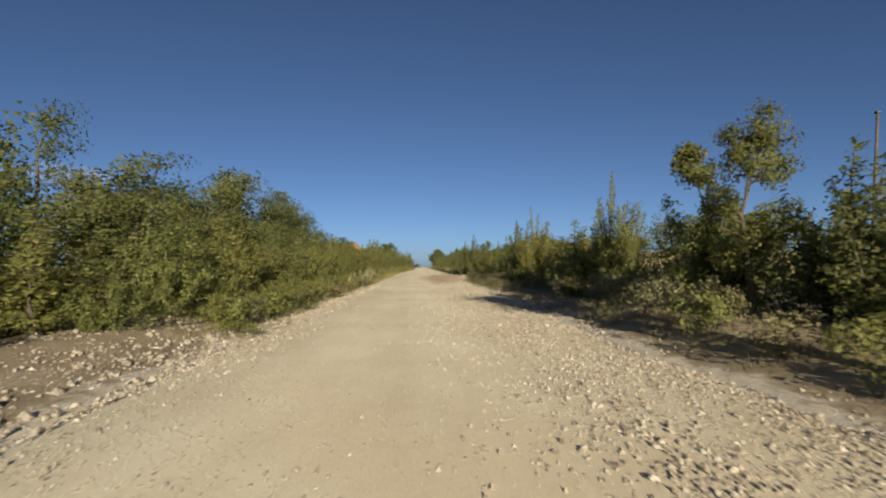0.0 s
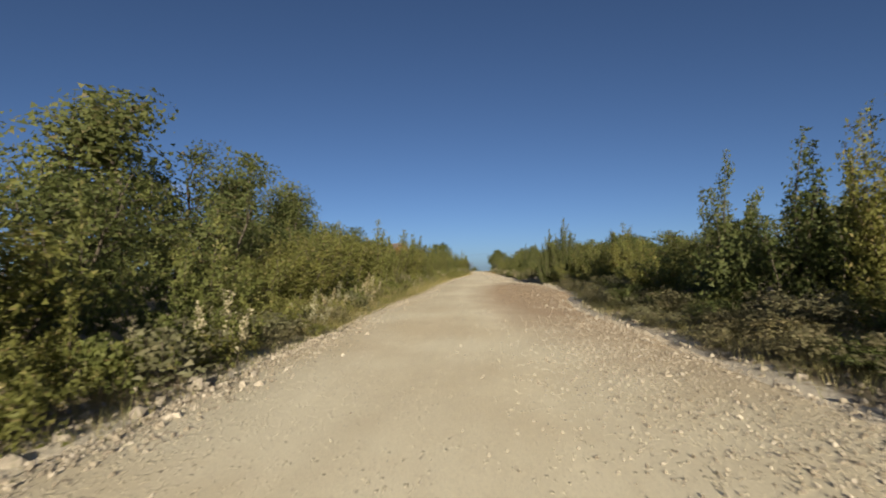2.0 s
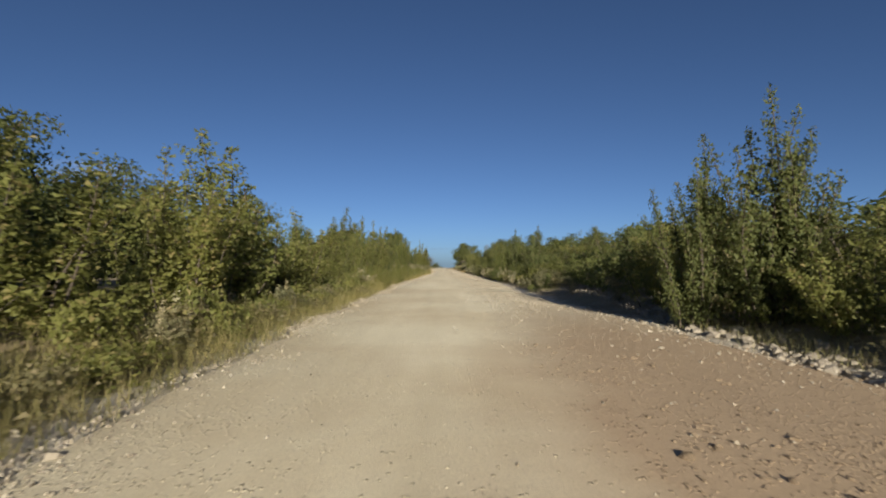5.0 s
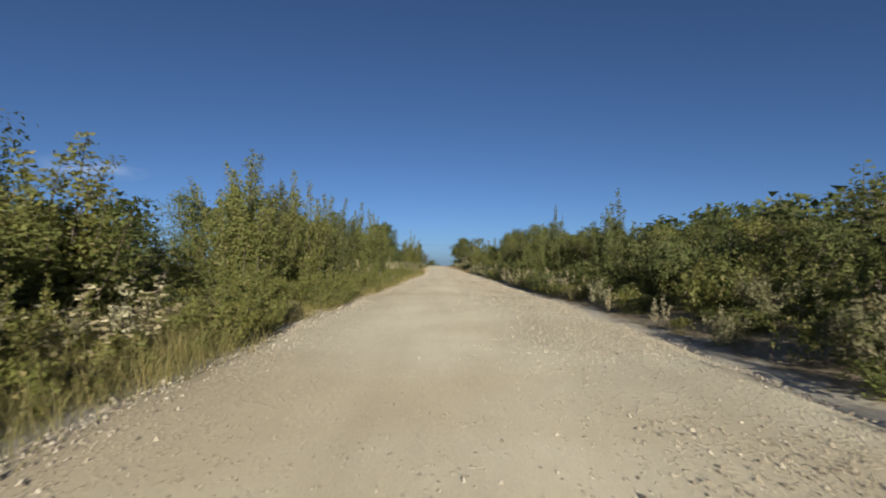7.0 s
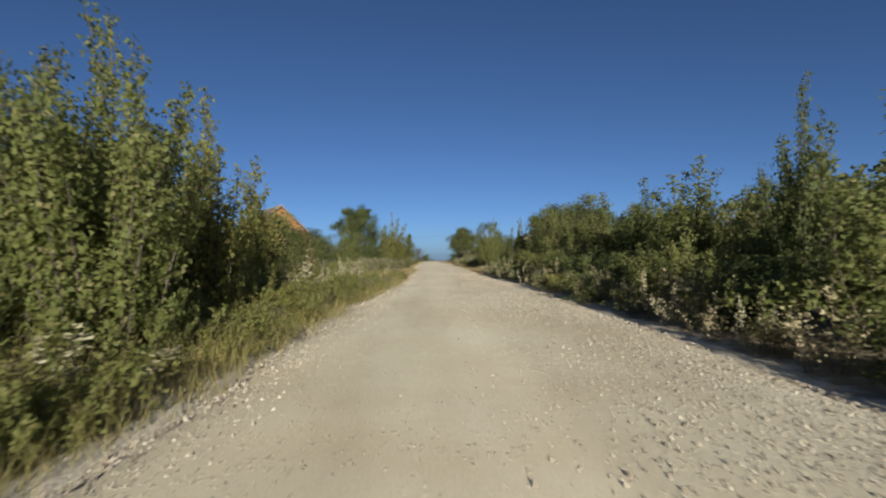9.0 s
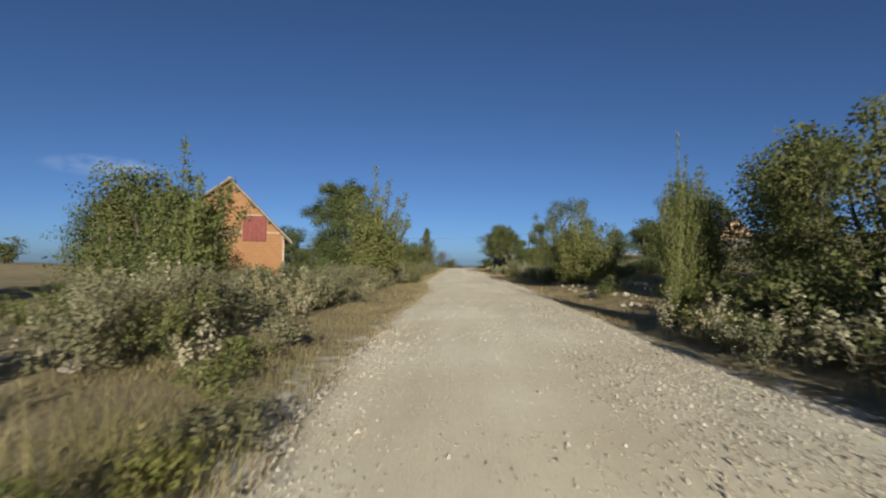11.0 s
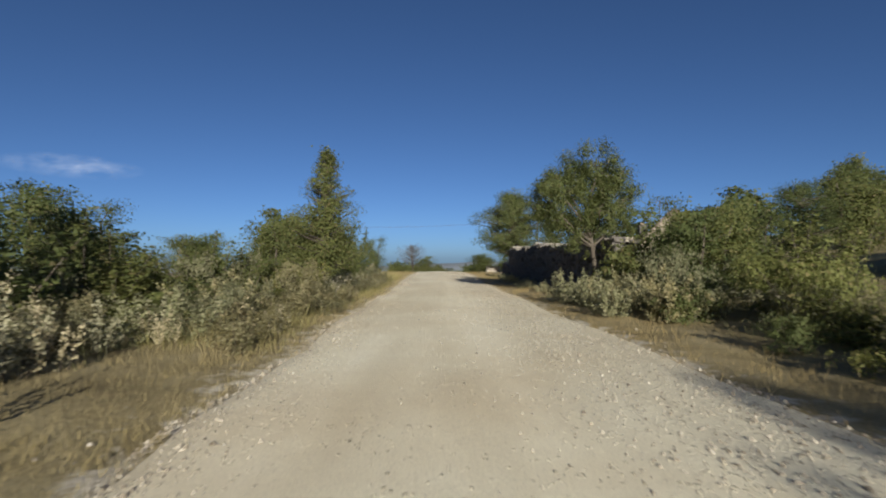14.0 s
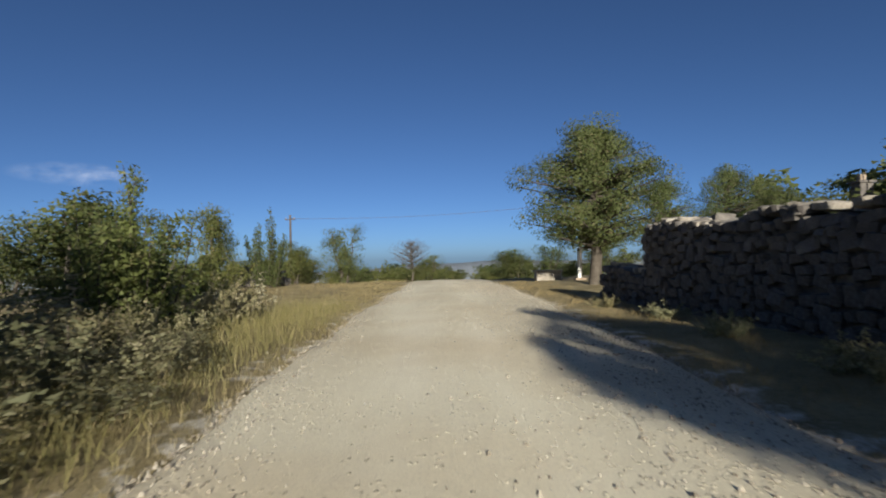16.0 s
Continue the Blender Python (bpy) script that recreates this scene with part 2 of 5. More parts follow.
def brick_material():
    m, n, l, b = material("hollow_clay_brick", 0.9)
    oi, big, fine = n.new("ShaderNodeObjectInfo"), noise_tex(n, l, 0.8, 4), noise_tex(n, l, 30, 4)
    gi = n.new("ShaderNodeNewGeometry")
    a = ramp(n, l, oi.outputs["Random"], [(0.0, (0.212, 0.109, 0.046)), (0.5, (0.222, 0.116, 0.05)), (1.0, (0.232, 0.123, 0.055))])
    c = ramp(n, l, gi.outputs["Random Per Island"], [(0.0, (0.93, 0.92, 0.91)), (1.0, (1.05, 1.05, 1.05))])
    d = ramp(n, l, big.outputs[0], [(0.3, (0.85, 0.82, 0.8)), (0.7, (1.08, 1.08, 1.08))])
    col = mix(n, l, 1.0, mix(n, l, 1.0, a.outputs[0], c.outputs[0], "MULTIPLY"), d.outputs[0], "MULTIPLY")
    l.new(col, b.inputs["Base Color"])
    bump(n, l, b, fine.outputs[0], 0.3, 0.004)
    return m


def cloud_material():
    m, n, l, b = material("thin_cloud", 1.0)
    b.inputs["Base Color"].default_value = (0.8, 0.8, 0.8, 1)
    tc, wisps = n.new("ShaderNodeTexCoord"), noise_tex(n, l, 2.2, 6, 0.6, coord="Generated", stretch=(3.0, 1.0, 1.2))
    ball = n.new("ShaderNodeTexGradient")
    ball.gradient_type = "SPHERICAL"
    mp = n.new("ShaderNodeMapping")
    mp.inputs["Location"].default_value, mp.inputs["Scale"].default_value = (-1, 0, -1), (2, 0, 2)
    l.new(tc.outputs["Generated"], mp.inputs[0])
    l.new(mp.outputs[0], ball.inputs[0])
    thick = ramp(n, l, wisps.outputs[0], [(0.36, (0, 0, 0)), (0.75, (0.2, 0.2, 0.2))])
    alpha = mix(n, l, 1.0, thick.outputs[0], ball.outputs["Color"], "MULTIPLY")
    l.new(alpha, b.inputs["Alpha"])
    return m


CLOUD = cloud_material()
BRICK = brick_material()
MORTAR = mottled("brick_mortar", (0.222, 0.116, 0.052), (0.232, 0.122, 0.056), (0.242, 0.13, 0.062), 5)

# ---- helpers for building ----
RNG = np.random.default_rng(7)


def mesh_object(name, verts, faces, mat, parent=None, label="", smooth=False):
    me = bpy.data.meshes.new(name)
    me.from_pydata(verts, [], faces)
    me.materials.append(mat)
    if smooth:
        me.shade_smooth()
    ob = new(name, me)
    if parent:
        ob.parent = parent
    return tagged(ob, label)


def smooth_step(v):
    v = np.clip(v, 0.0, 1.0)
    return v * v * (3 - 2 * v)


def crest(y):
    """Beyond the last yard the land falls away."""
    return -1.4 * smooth_step((y - 157) / 40) - 0.04 * np.clip(y - 190, 0, 2400)


def edge_left(y):
    narrow = 1.25 * smooth_step((y - 52) / 44) - 0.5 * smooth_step((y - 106) / 12) + 0.15 * np.exp(-((y - 134) / 4) ** 2)
    return -2.35 + narrow + 0.07 * np.sin(y * 0.37) + 0.05 * np.sin(y * 1.3 + 1) + 0.03 * np.sin(y * 3.7)


def edge_right(y):
    wide = 1.0 * smooth_step((y - 28) / 9) * (1 - smooth_step((y - 44) / 8)) + 0.35 * smooth_step((y - 44) / 8) * (1 - smooth_step((y - 80) / 14))
    return 2.55 + wide - 0.35 * smooth_step((y - 122) / 8) + 0.08 * np.sin(y * 0.29 + 2) + 0.05 * np.sin(y * 1.1)


def ground_height(x, y):
    """The land beside the road: rising on one side past the shrubs, falling on the other towards the brick house."""
    x, y = np.float64(x), np.float64(y)
    off = np.where(x < 0, edge_left(y) - x, x - edge_right(y))
    far = np.clip(off / 3.0, 0, 1)
    z = -0.07 + 0.06 * far * np.sin(x * 0.9 + 1.3) * np.cos(y * 0.5) + 0.07 * far * np.sin(y * 0.23 + x * 0.31)
    z = z + np.where(x < 0, -0.65 * smooth_step((-x - 2.6) / 6) * smooth_step((y - 92) / 14) * (1 - smooth_step((y - 128) / 16)), 0)
    # the soil pushed aside when the road was made lies as a low bank
    z = z + 0.2 * smooth_step((off - 0.15) / 1.7) * (1 - smooth_step((y - 112) / 26))
    up = smooth_step((y - 96) / 16) * (1 - smooth_step((y - 185) / 40))
    late = smooth_step((y - 134) / 8)
    z = z + np.where(x > 0, up * (1.5 * smooth_step((x - 6) / 9) * (1 - 0.8 * late) + (2.1 + 1.3 * late) * smooth_step((x - 16) / 18)), 0)
    return z + crest(y)


# ---- ground and road ----
def build_ground():
    xs = np.concatenate([[-1600, -500, -150, -60, -40, -30, -24], np.arange(-20, -5, 0.5), np.arange(-5, 5, 0.25), np.arange(5, 20.1, 0.5), [24, 28, 32, 36, 40, 60, 150, 500, 1600]])
    ys = np.concatenate([[-1500, -400, -100, -40], np.arange(-20, 200, 0.7), [205, 215, 230, 250, 280, 340, 500, 900, 1600, 2600]])
    gx, gy = np.meshgrid(xs, ys)
    gz = ground_height(gx, gy)
    gz = gz + 0.02 * np.sin(gx * 5.1 + gy * 2.3) * np.cos(gy * 4.7 - gx * 1.9) * (np.abs(gx) < 20)
    under = (gx > edge_left(gy) + 0.1) & (gx < edge_right(gy) - 0.1) & (gy > -16) & (gy < 175)
    gz = np.where(under, gz - 0.15, gz)
    w = len(xs)
    faces = [(r * w + c, r * w + c + 1, (r + 1) * w + c + 1, (r + 1) * w + c) for r in range(len(ys) - 1) for c in range(w - 1)]
    ob = mesh_object("ground", np.stack([gx, gy, gz], -1).reshape(-1, 3).tolist(), faces, SOIL, smooth=True)
    off = np.where(gx < 0, edge_left(gy) - gx, gx - edge_right(gy))
    grit = ob.data.attributes.new("grit", "FLOAT", "POINT")
    grit.data.foreach_set("value", np.clip((0.62 - off * 0.62) * (1 - 0.3 * smooth_step((gy - 90) / 8)), 0, 0.75).reshape(-1).astype(np.float32))
    return tagged(ob, "dry brown soil with leaf litter beside the gravel road", "ground", kind="structure")


def road_height(x, y, a=None, b=None):
    if a is None:
        a, b = float(edge_left(y)), float(edge_right(y))
    k = min(1.0, max(0.0, (x - a) / (b - a)))
    ruts = -0.02 * (math.exp(-((x + 0.75) / 0.28) ** 2) + math.exp(-((x - 0.75) / 0.28) ** 2))
    return 0.05 * (1 - (2 * k - 1) ** 2) + ruts - 0.03 + 0.012 * noise.noise((x * 1.5, y * 1.2, 0)) + float(crest(np.float64(y)))


def build_road():
    ys = np.concatenate([np.arange(-15, 176, 0.5)])
    u = np.linspace(0, 1, 25)
    verts, faces = [], []
    for y in ys:
        a, b = float(edge_left(y)), float(edge_right(y))
        for k in u:
            x = a + (b - a) * k
            verts.append((x, y, road_height(x, y) - (0.14 if k in (0.0, 1.0) else 0.0)))
    w = len(u)
    for r in range(len(ys) - 1):
        for c in range(w - 1):
            faces.append((r * w + c, r * w + c + 1, (r + 1) * w + c + 1, (r + 1) * w + c))
    return tagged(mesh_object("road", verts, faces, ROAD, smooth=True), "straight pale gravel road with worn wheel tracks", "road", kind="structure")


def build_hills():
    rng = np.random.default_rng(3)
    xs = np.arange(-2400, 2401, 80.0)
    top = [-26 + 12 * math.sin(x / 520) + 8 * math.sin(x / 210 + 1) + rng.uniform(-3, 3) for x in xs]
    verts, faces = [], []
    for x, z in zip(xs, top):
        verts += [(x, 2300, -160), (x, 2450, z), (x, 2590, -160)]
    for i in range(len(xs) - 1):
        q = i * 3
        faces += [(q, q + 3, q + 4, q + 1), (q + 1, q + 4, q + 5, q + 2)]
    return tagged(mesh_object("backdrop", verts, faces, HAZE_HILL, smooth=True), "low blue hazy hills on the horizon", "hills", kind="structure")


def build_cloud():
    """A thin streak of cloud far beyond the house."""
    a, far, high = radians(33.5), 4300, 610
    ob = mesh_object("backdrop_cloud", [(-420, 0, -85), (420, 0, -85), (420, 0, 85), (-420, 0, 85)], [(0, 1, 2, 3)], CLOUD)
    ob.matrix_basis = Matrix.Translation((-far * math.sin(a), far * math.cos(a), high)) @ Matrix.Rotation(a, 4, "Z")
    return tagged(ob, "thin pale wisp of cloud low in the sky", "cloud", kind="structure")


build_cloud()
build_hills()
build_ground()
build_road()


# ---- plants: limbs as tapered tubes, crowns of single leaves ----
def tube(verts, faces, points, radii, sides=6):
    base = len(verts)
    for i, (p, r) in enumerate(zip(points, radii)):
        d = (points[min(i + 1, len(points) - 1)] - points[max(i - 1, 0)])
        d = d / (np.linalg.norm(d) + 1e-9)
        a = np.cross(d, (0.3, 0.9, 0.1))
        a /= np.linalg.norm(a) + 1e-9
        b = np.cross(d, a)
        for k in range(sides):
            w = 2 * math.pi * k / sides
            verts.append(tuple(p + r * (a * math.cos(w) + b * math.sin(w))))
    for i in range(len(points) - 1):
        for k in range(sides):
            q = base + i * sides
            faces.append((q + k, q + (k + 1) % sides, q + sides + (k + 1) % sides, q + sides + k))


def leaves(places, rng, length, width, face):
    """Small pointed leaves at the given places, each turned more or less the way its twig faces."""
    n = len(places)
    out = face + rng.normal(0, 0.33, (n, 3))
    out /= np.linalg.norm(out, axis=1, keepdims=True)
    d = np.cross(out, rng.normal(size=(n, 3)))
    d *= np.where(d[:, 2:] < 0, -1, 1)
    d /= np.linalg.norm(d, axis=1, keepdims=True)
    s = np.cross(d, out)
    k = rng.uniform(0.65, 1.35, (n, 1))
    t = np.cross(d, s) * width * 0.25 * k
    L, W = length * k, width * k
    v = np.stack([places - s * W * 0.12, places + d * L * 0.5 + s * W * 0.72 + t, places + d * L - s * W * 0.25], 1)
    f = np.arange(n * 3).reshape(n, 3)
    return v.reshape(-1, 3), f


def plant(name, seed, stems, height, spread, clumps, per_clump, clump_r, leaf, mat, base=0.15, upright=0.3, spire=0.0, taper=0.4, trunk_r=0.04, lean=0.25, inner=7, wood=None, shoots_each=3, shape=None):
    """A woody plant of about the given height: stems with side limbs, and a crown of leaf clumps along them."""
    rng = np.random.default_rng(seed)
    tv, tf, spots, shoots = [], [], [], []
    for s in range(stems):
        a = 2 * math.pi * (s + rng.uniform(0, 0.7)) / stems
        h = height * rng.uniform(0.72, 1.0) if s else height
        out = spread * rng.uniform(0.15, 0.55) * (lean / 0.25) if stems > 1 else 0.05
        pts = [np.array((0.06 * math.cos(a) * stems ** 0.5, 0.06 * math.sin(a) * stems ** 0.5, -0.15))]
        for k in range(1, 6):
            u = k / 5
            pts.append(np.array((out * math.cos(a) * u ** 0.8, out * math.sin(a) * u ** 0.8, h * 0.93 * u)) + rng.normal(size=3) * 0.04 * height / 3)
        r0 = trunk_r * height / 3
        tube(tv, tf, pts, [r0 * (1.15 - 0.95 * k / 5) for k in range(6)], 6 if stems < 4 else 4)
        own = max(3, clumps // stems)
        for c in range(own):
            u = base + (1 - base) * ((c + rng.uniform(0, 1)) / own) ** (1.35 if stems > 3 else 1.0)
            i = min(int(u * 5), 4)
            start = pts[i] + (pts[i + 1] - pts[i]) * (u * 5 - i)
            w = rng.uniform(0, 2 * math.pi)
            # the crown is widest below the middle, narrowing upwards
            prof = (min(1.0, (u - base) / 0.15 + 0.65)) * (1 - u) ** taper if u < 0.97 else 0.12
            v_ = (u - base) / (1 - base)
            if shape == "dome":
                prof = max(0.12, math.sin(math.pi * min(1.0, 0.12 + 0.88 * v_) ** 0.8)) ** 0.6
            elif shape == "cone":
                prof = (1 - v_) ** 0.65 * (0.8 + 0.2 * math.sin(v_ * 31)) + 0.05
            reach = spread * prof * rng.uniform(0.35, 1.0) * (0.75 if stems > 1 else 1.0)
            tip = start + np.array((math.cos(w) * reach, math.sin(w) * reach, reach * upright + rng.uniform(-0.05, 0.12) * height * 0.3))
            mid = (start + tip) / 2 + np.array((0, 0, -0.04))
            if stems < 4 or inner == 0:
                tube(tv, tf, [start, mid, tip], [r0 * 0.32, r0 * 0.2, r0 * 0.07], 4)
            else:
                tube(tv, tf, [start, tip], [r0 * 0.3, r0 * 0.1], 3)
            spots.append((tip, clump_r * rng.uniform(0.7, 1.25) * (1.25 - v_ if shape == "cone" else 1.0)))
            if rng.uniform() < 0.6:
                spots.append((mid, clump_r * rng.uniform(0.6, 0.9)))
        spots.append((pts[-1], clump_r * 0.6))
        if spire:
            for k in range(shoots_each):
                top = pts[-1] + np.array((rng.normal() * 0.26, rng.normal() * 0.26, -0.45 * rng.uniform())) * spread
                tall = spire * rng.uniform(0.4, 1.0)
                tube(tv, tf, [pts[-2], top, top + np.array((0, 0, tall))], [r0 * 0.3, r0 * 0.15, 0.004], 3)
                for q in range(5):
                    shoots.append((top + np.array((0, 0, tall * q / 4)), clump_r * (0.62 - 0.1 * q)))
    places, facing = [], []
    for p, r in spots + shoots:
        n = max(5, int(per_clump * (r / clump_r) ** 2))
        d = rng.normal(size=(n, 3))
        d /= np.linalg.norm(d, axis=1, keepdims=True)
        places.append(p + d * r * rng.uniform(0.25, 1.0, (n, 1)) ** 0.6 * np.array((1, 1, 0.85)))
        axis = np.array((p[0], p[1], 0)) / (math.hypot(p[0], p[1]) + 0.05)
        facing.append(d * 0.5 + axis * 0.7 + np.array((0, 0, 0.3)))
    places, facing = np.concatenate(places), np.concatenate(facing)
    keep = places[:, 2] > 0.02
    v, f = leaves(places[keep], rng, leaf, leaf * 0.62, facing[keep])
    # older, larger leaves deep inside the crown
    if inner:
        deep = np.concatenate([p + (np.array((0, 0, p[2])) - p) * rng.uniform(0.2, 0.8, (inner, 1)) + rng.normal(0, clump_r * 0.35, (inner, 3)) for p, r in spots])
        deep = deep[deep[:, 2] > 0.05]
        v2, f2 = leaves(deep, rng, leaf * 1.35, leaf * 0.95, deep * np.array((1, 1, 0)) / (np.hypot(deep[:, :1], deep[:, 1:2]) + 0.05) + np.array((0, 0, 0.5)))
        v, f = np.concatenate([v, v2]), np.concatenate([f, f2 + len(v)])
    top = new(name)
    stalks = mesh_object("trunk" if height > 1.3 else "stalk", tv, tf, wood or BARK, top, smooth=True)
    if height <= 1.3:
        tagged(stalks, kind="stuff")
    mesh_object("crown", v.tolist(), f.tolist(), mat, top)
    return top

def plume_bush(name, seed, stems, height, spread, per_metre, tuft, leaf, mat, lean=0.3, low=0.08, short=0.5, twigs=7, trunk_r=0.012):
    """A shrub of many upright leafy rods from one stool, each a ragged tapering plume."""
    rng = np.random.default_rng(seed)
    tv, tf, places, facing = [], [], [], []
    for s in range(stems):
        a, ring = rng.uniform(0, 2 * math.pi), math.sqrt((s + rng.uniform(0.1, 0.9)) / stems)
        h = height * (1.0 if s == 0 else rng.uniform(short, 0.97) * (1.06 - 0.3 * ring))
        foot = np.array((math.cos(a), math.sin(a), 0)) * ring * spread * 0.4
        out = np.array((math.cos(a), math.sin(a), 0)) * ring * spread * lean * rng.uniform(0.5, 1.5)
        bend = np.append(rng.normal(0, 0.05, 2) * height, 0)
        rod = [foot + out * u ** 1.3 + bend * math.sin(math.pi * u) * 0.6 + np.array((0, 0, h * u - 0.1 * (1 - u))) for u in np.linspace(0, 1, 6)]
        tube(tv, tf, rod, [trunk_r * (1.1 - 0.95 * k / 5) * (0.6 + 0.4 * h) for k in range(6)], 4)
        at = lambda u: rod[min(int(u * 5), 4)] + (rod[min(int(u * 5), 4) + 1] - rod[min(int(u * 5), 4)]) * (u * 5 - min(int(u * 5), 4))
        lines = [(rod[0] * (1 - low) + rod[5] * low, rod[5], tuft, h * (1 - low))]
        for k in range(twigs):
            u = low + (0.9 - low) * (k + rng.uniform(0, 1)) / twigs
            w, reach = rng.uniform(0, 2 * math.pi), spread * rng.uniform(0.2, 0.5) * (1.08 - u) ** 0.7
            tip = at(u) + np.array((math.cos(w) * reach, math.sin(w) * reach, reach * rng.uniform(0.5, 1.5)))
            tube(tv, tf, [at(u), tip], [trunk_r * 0.4, trunk_r * 0.1], 3)
            lines.append((at(u), tip, tuft * rng.uniform(0.6, 1.0), float(np.linalg.norm(tip - at(u)))))
        for p, q, r, long in lines:
            n = max(8, int(per_metre * long * rng.uniform(0.7, 1.3)))
            u = rng.uniform(0.0, 1.0, (n, 1)) ** 0.9
            d = rng.normal(size=(n, 3))
            d /= np.linalg.norm(d, axis=1, keepdims=True)
            if long > 0.6 * h and r == tuft:
                mid = np.array([at(low + (1 - low) * float(k)) for k in u[:, 0]])
            else:
                mid = p + (q - p) * u
            places.append(mid + d * r * (1.1 - 0.6 * u ** 3) * rng.uniform(0.3, 1.0, (n, 1)) * np.array((1, 1, 0.8)))
            axis = mid * np.array((1, 1, 0)) / (np.hypot(mid[:, :1], mid[:, 1:2]) + 0.1)
            facing.append(d * 0.6 + axis * 0.5 + np.array((0, 0, 0.35)))
    places, facing = np.concatenate(places), np.concatenate(facing)
    keep = places[:, 2] > 0.02
    v, f = leaves(places[keep], rng, leaf, leaf * 0.55, facing[keep])
    top = new(name)
    stalks = mesh_object("trunk" if height > 1.3 else "stalk", tv, tf, BARK, top, smooth=True)
    if height <= 1.3:
        tagged(stalks, kind="stuff")
    mesh_object("crown", v.tolist(), f.tolist(), mat, top)
    return top


def limbed_tree(name, seed, trunk, boughs, leaf, per_clump, mat, trunk_r=0.07, twigs=12):
    """A tree with a bent trunk and separate leafy boughs; each bough is (share of the trunk, x, y, z of its head, size)."""
    rng = np.random.default_rng(seed)
    pts = [np.array(p, float) for p in trunk]
    tv, tf, places, facing = [], [], [], []
    tube(tv, tf, pts, [trunk_r * (1.1 - 0.8 * k / (len(pts) - 1)) for k in range(len(pts))], 7)
    for u, x, y, z, size in boughs:
        k = min(int(u * (len(pts) - 1)), len(pts) - 2)
        start = pts[k] + (pts[k + 1] - pts[k]) * (u * (len(pts) - 1) - k)
        head = np.array((x, y, z))
        elbow = (start + head) / 2 + np.array((*rng.normal(0, 0.08, 2), -0.08))
        tube(tv, tf, [start, elbow, head], [trunk_r * 0.5, trunk_r * 0.32, trunk_r * 0.12], 5)
        for q in range(twigs):
            d = rng.normal(size=3)
            d /= np.linalg.norm(d)
            tip = head + d * size * rng.uniform(0.5, 1.25)
            tube(tv, tf, [elbow * 0.3 + head * 0.7, tip], [trunk_r * 0.14, trunk_r * 0.04], 3)
            n = int(per_clump * rng.uniform(0.7, 1.3))
            e = rng.normal(size=(n, 3))
            e /= np.linalg.norm(e, axis=1, keepdims=True)
            places.append(tip + e * size * 0.66 * rng.uniform(0.2, 1.0, (n, 1)))
            facing.append(e * 0.5 + d * 0.6 + np.array((0, 0, 0.3)))
    places, facing = np.concatenate(places), np.concatenate(facing)
    v, f = leaves(places, rng, leaf, leaf * 0.6, facing)
    top = new(name)
    mesh_object("trunk", tv, tf, BARK, top, smooth=True)
    mesh_object("crown", v.tolist(), f.tolist(), mat, top)
    return top


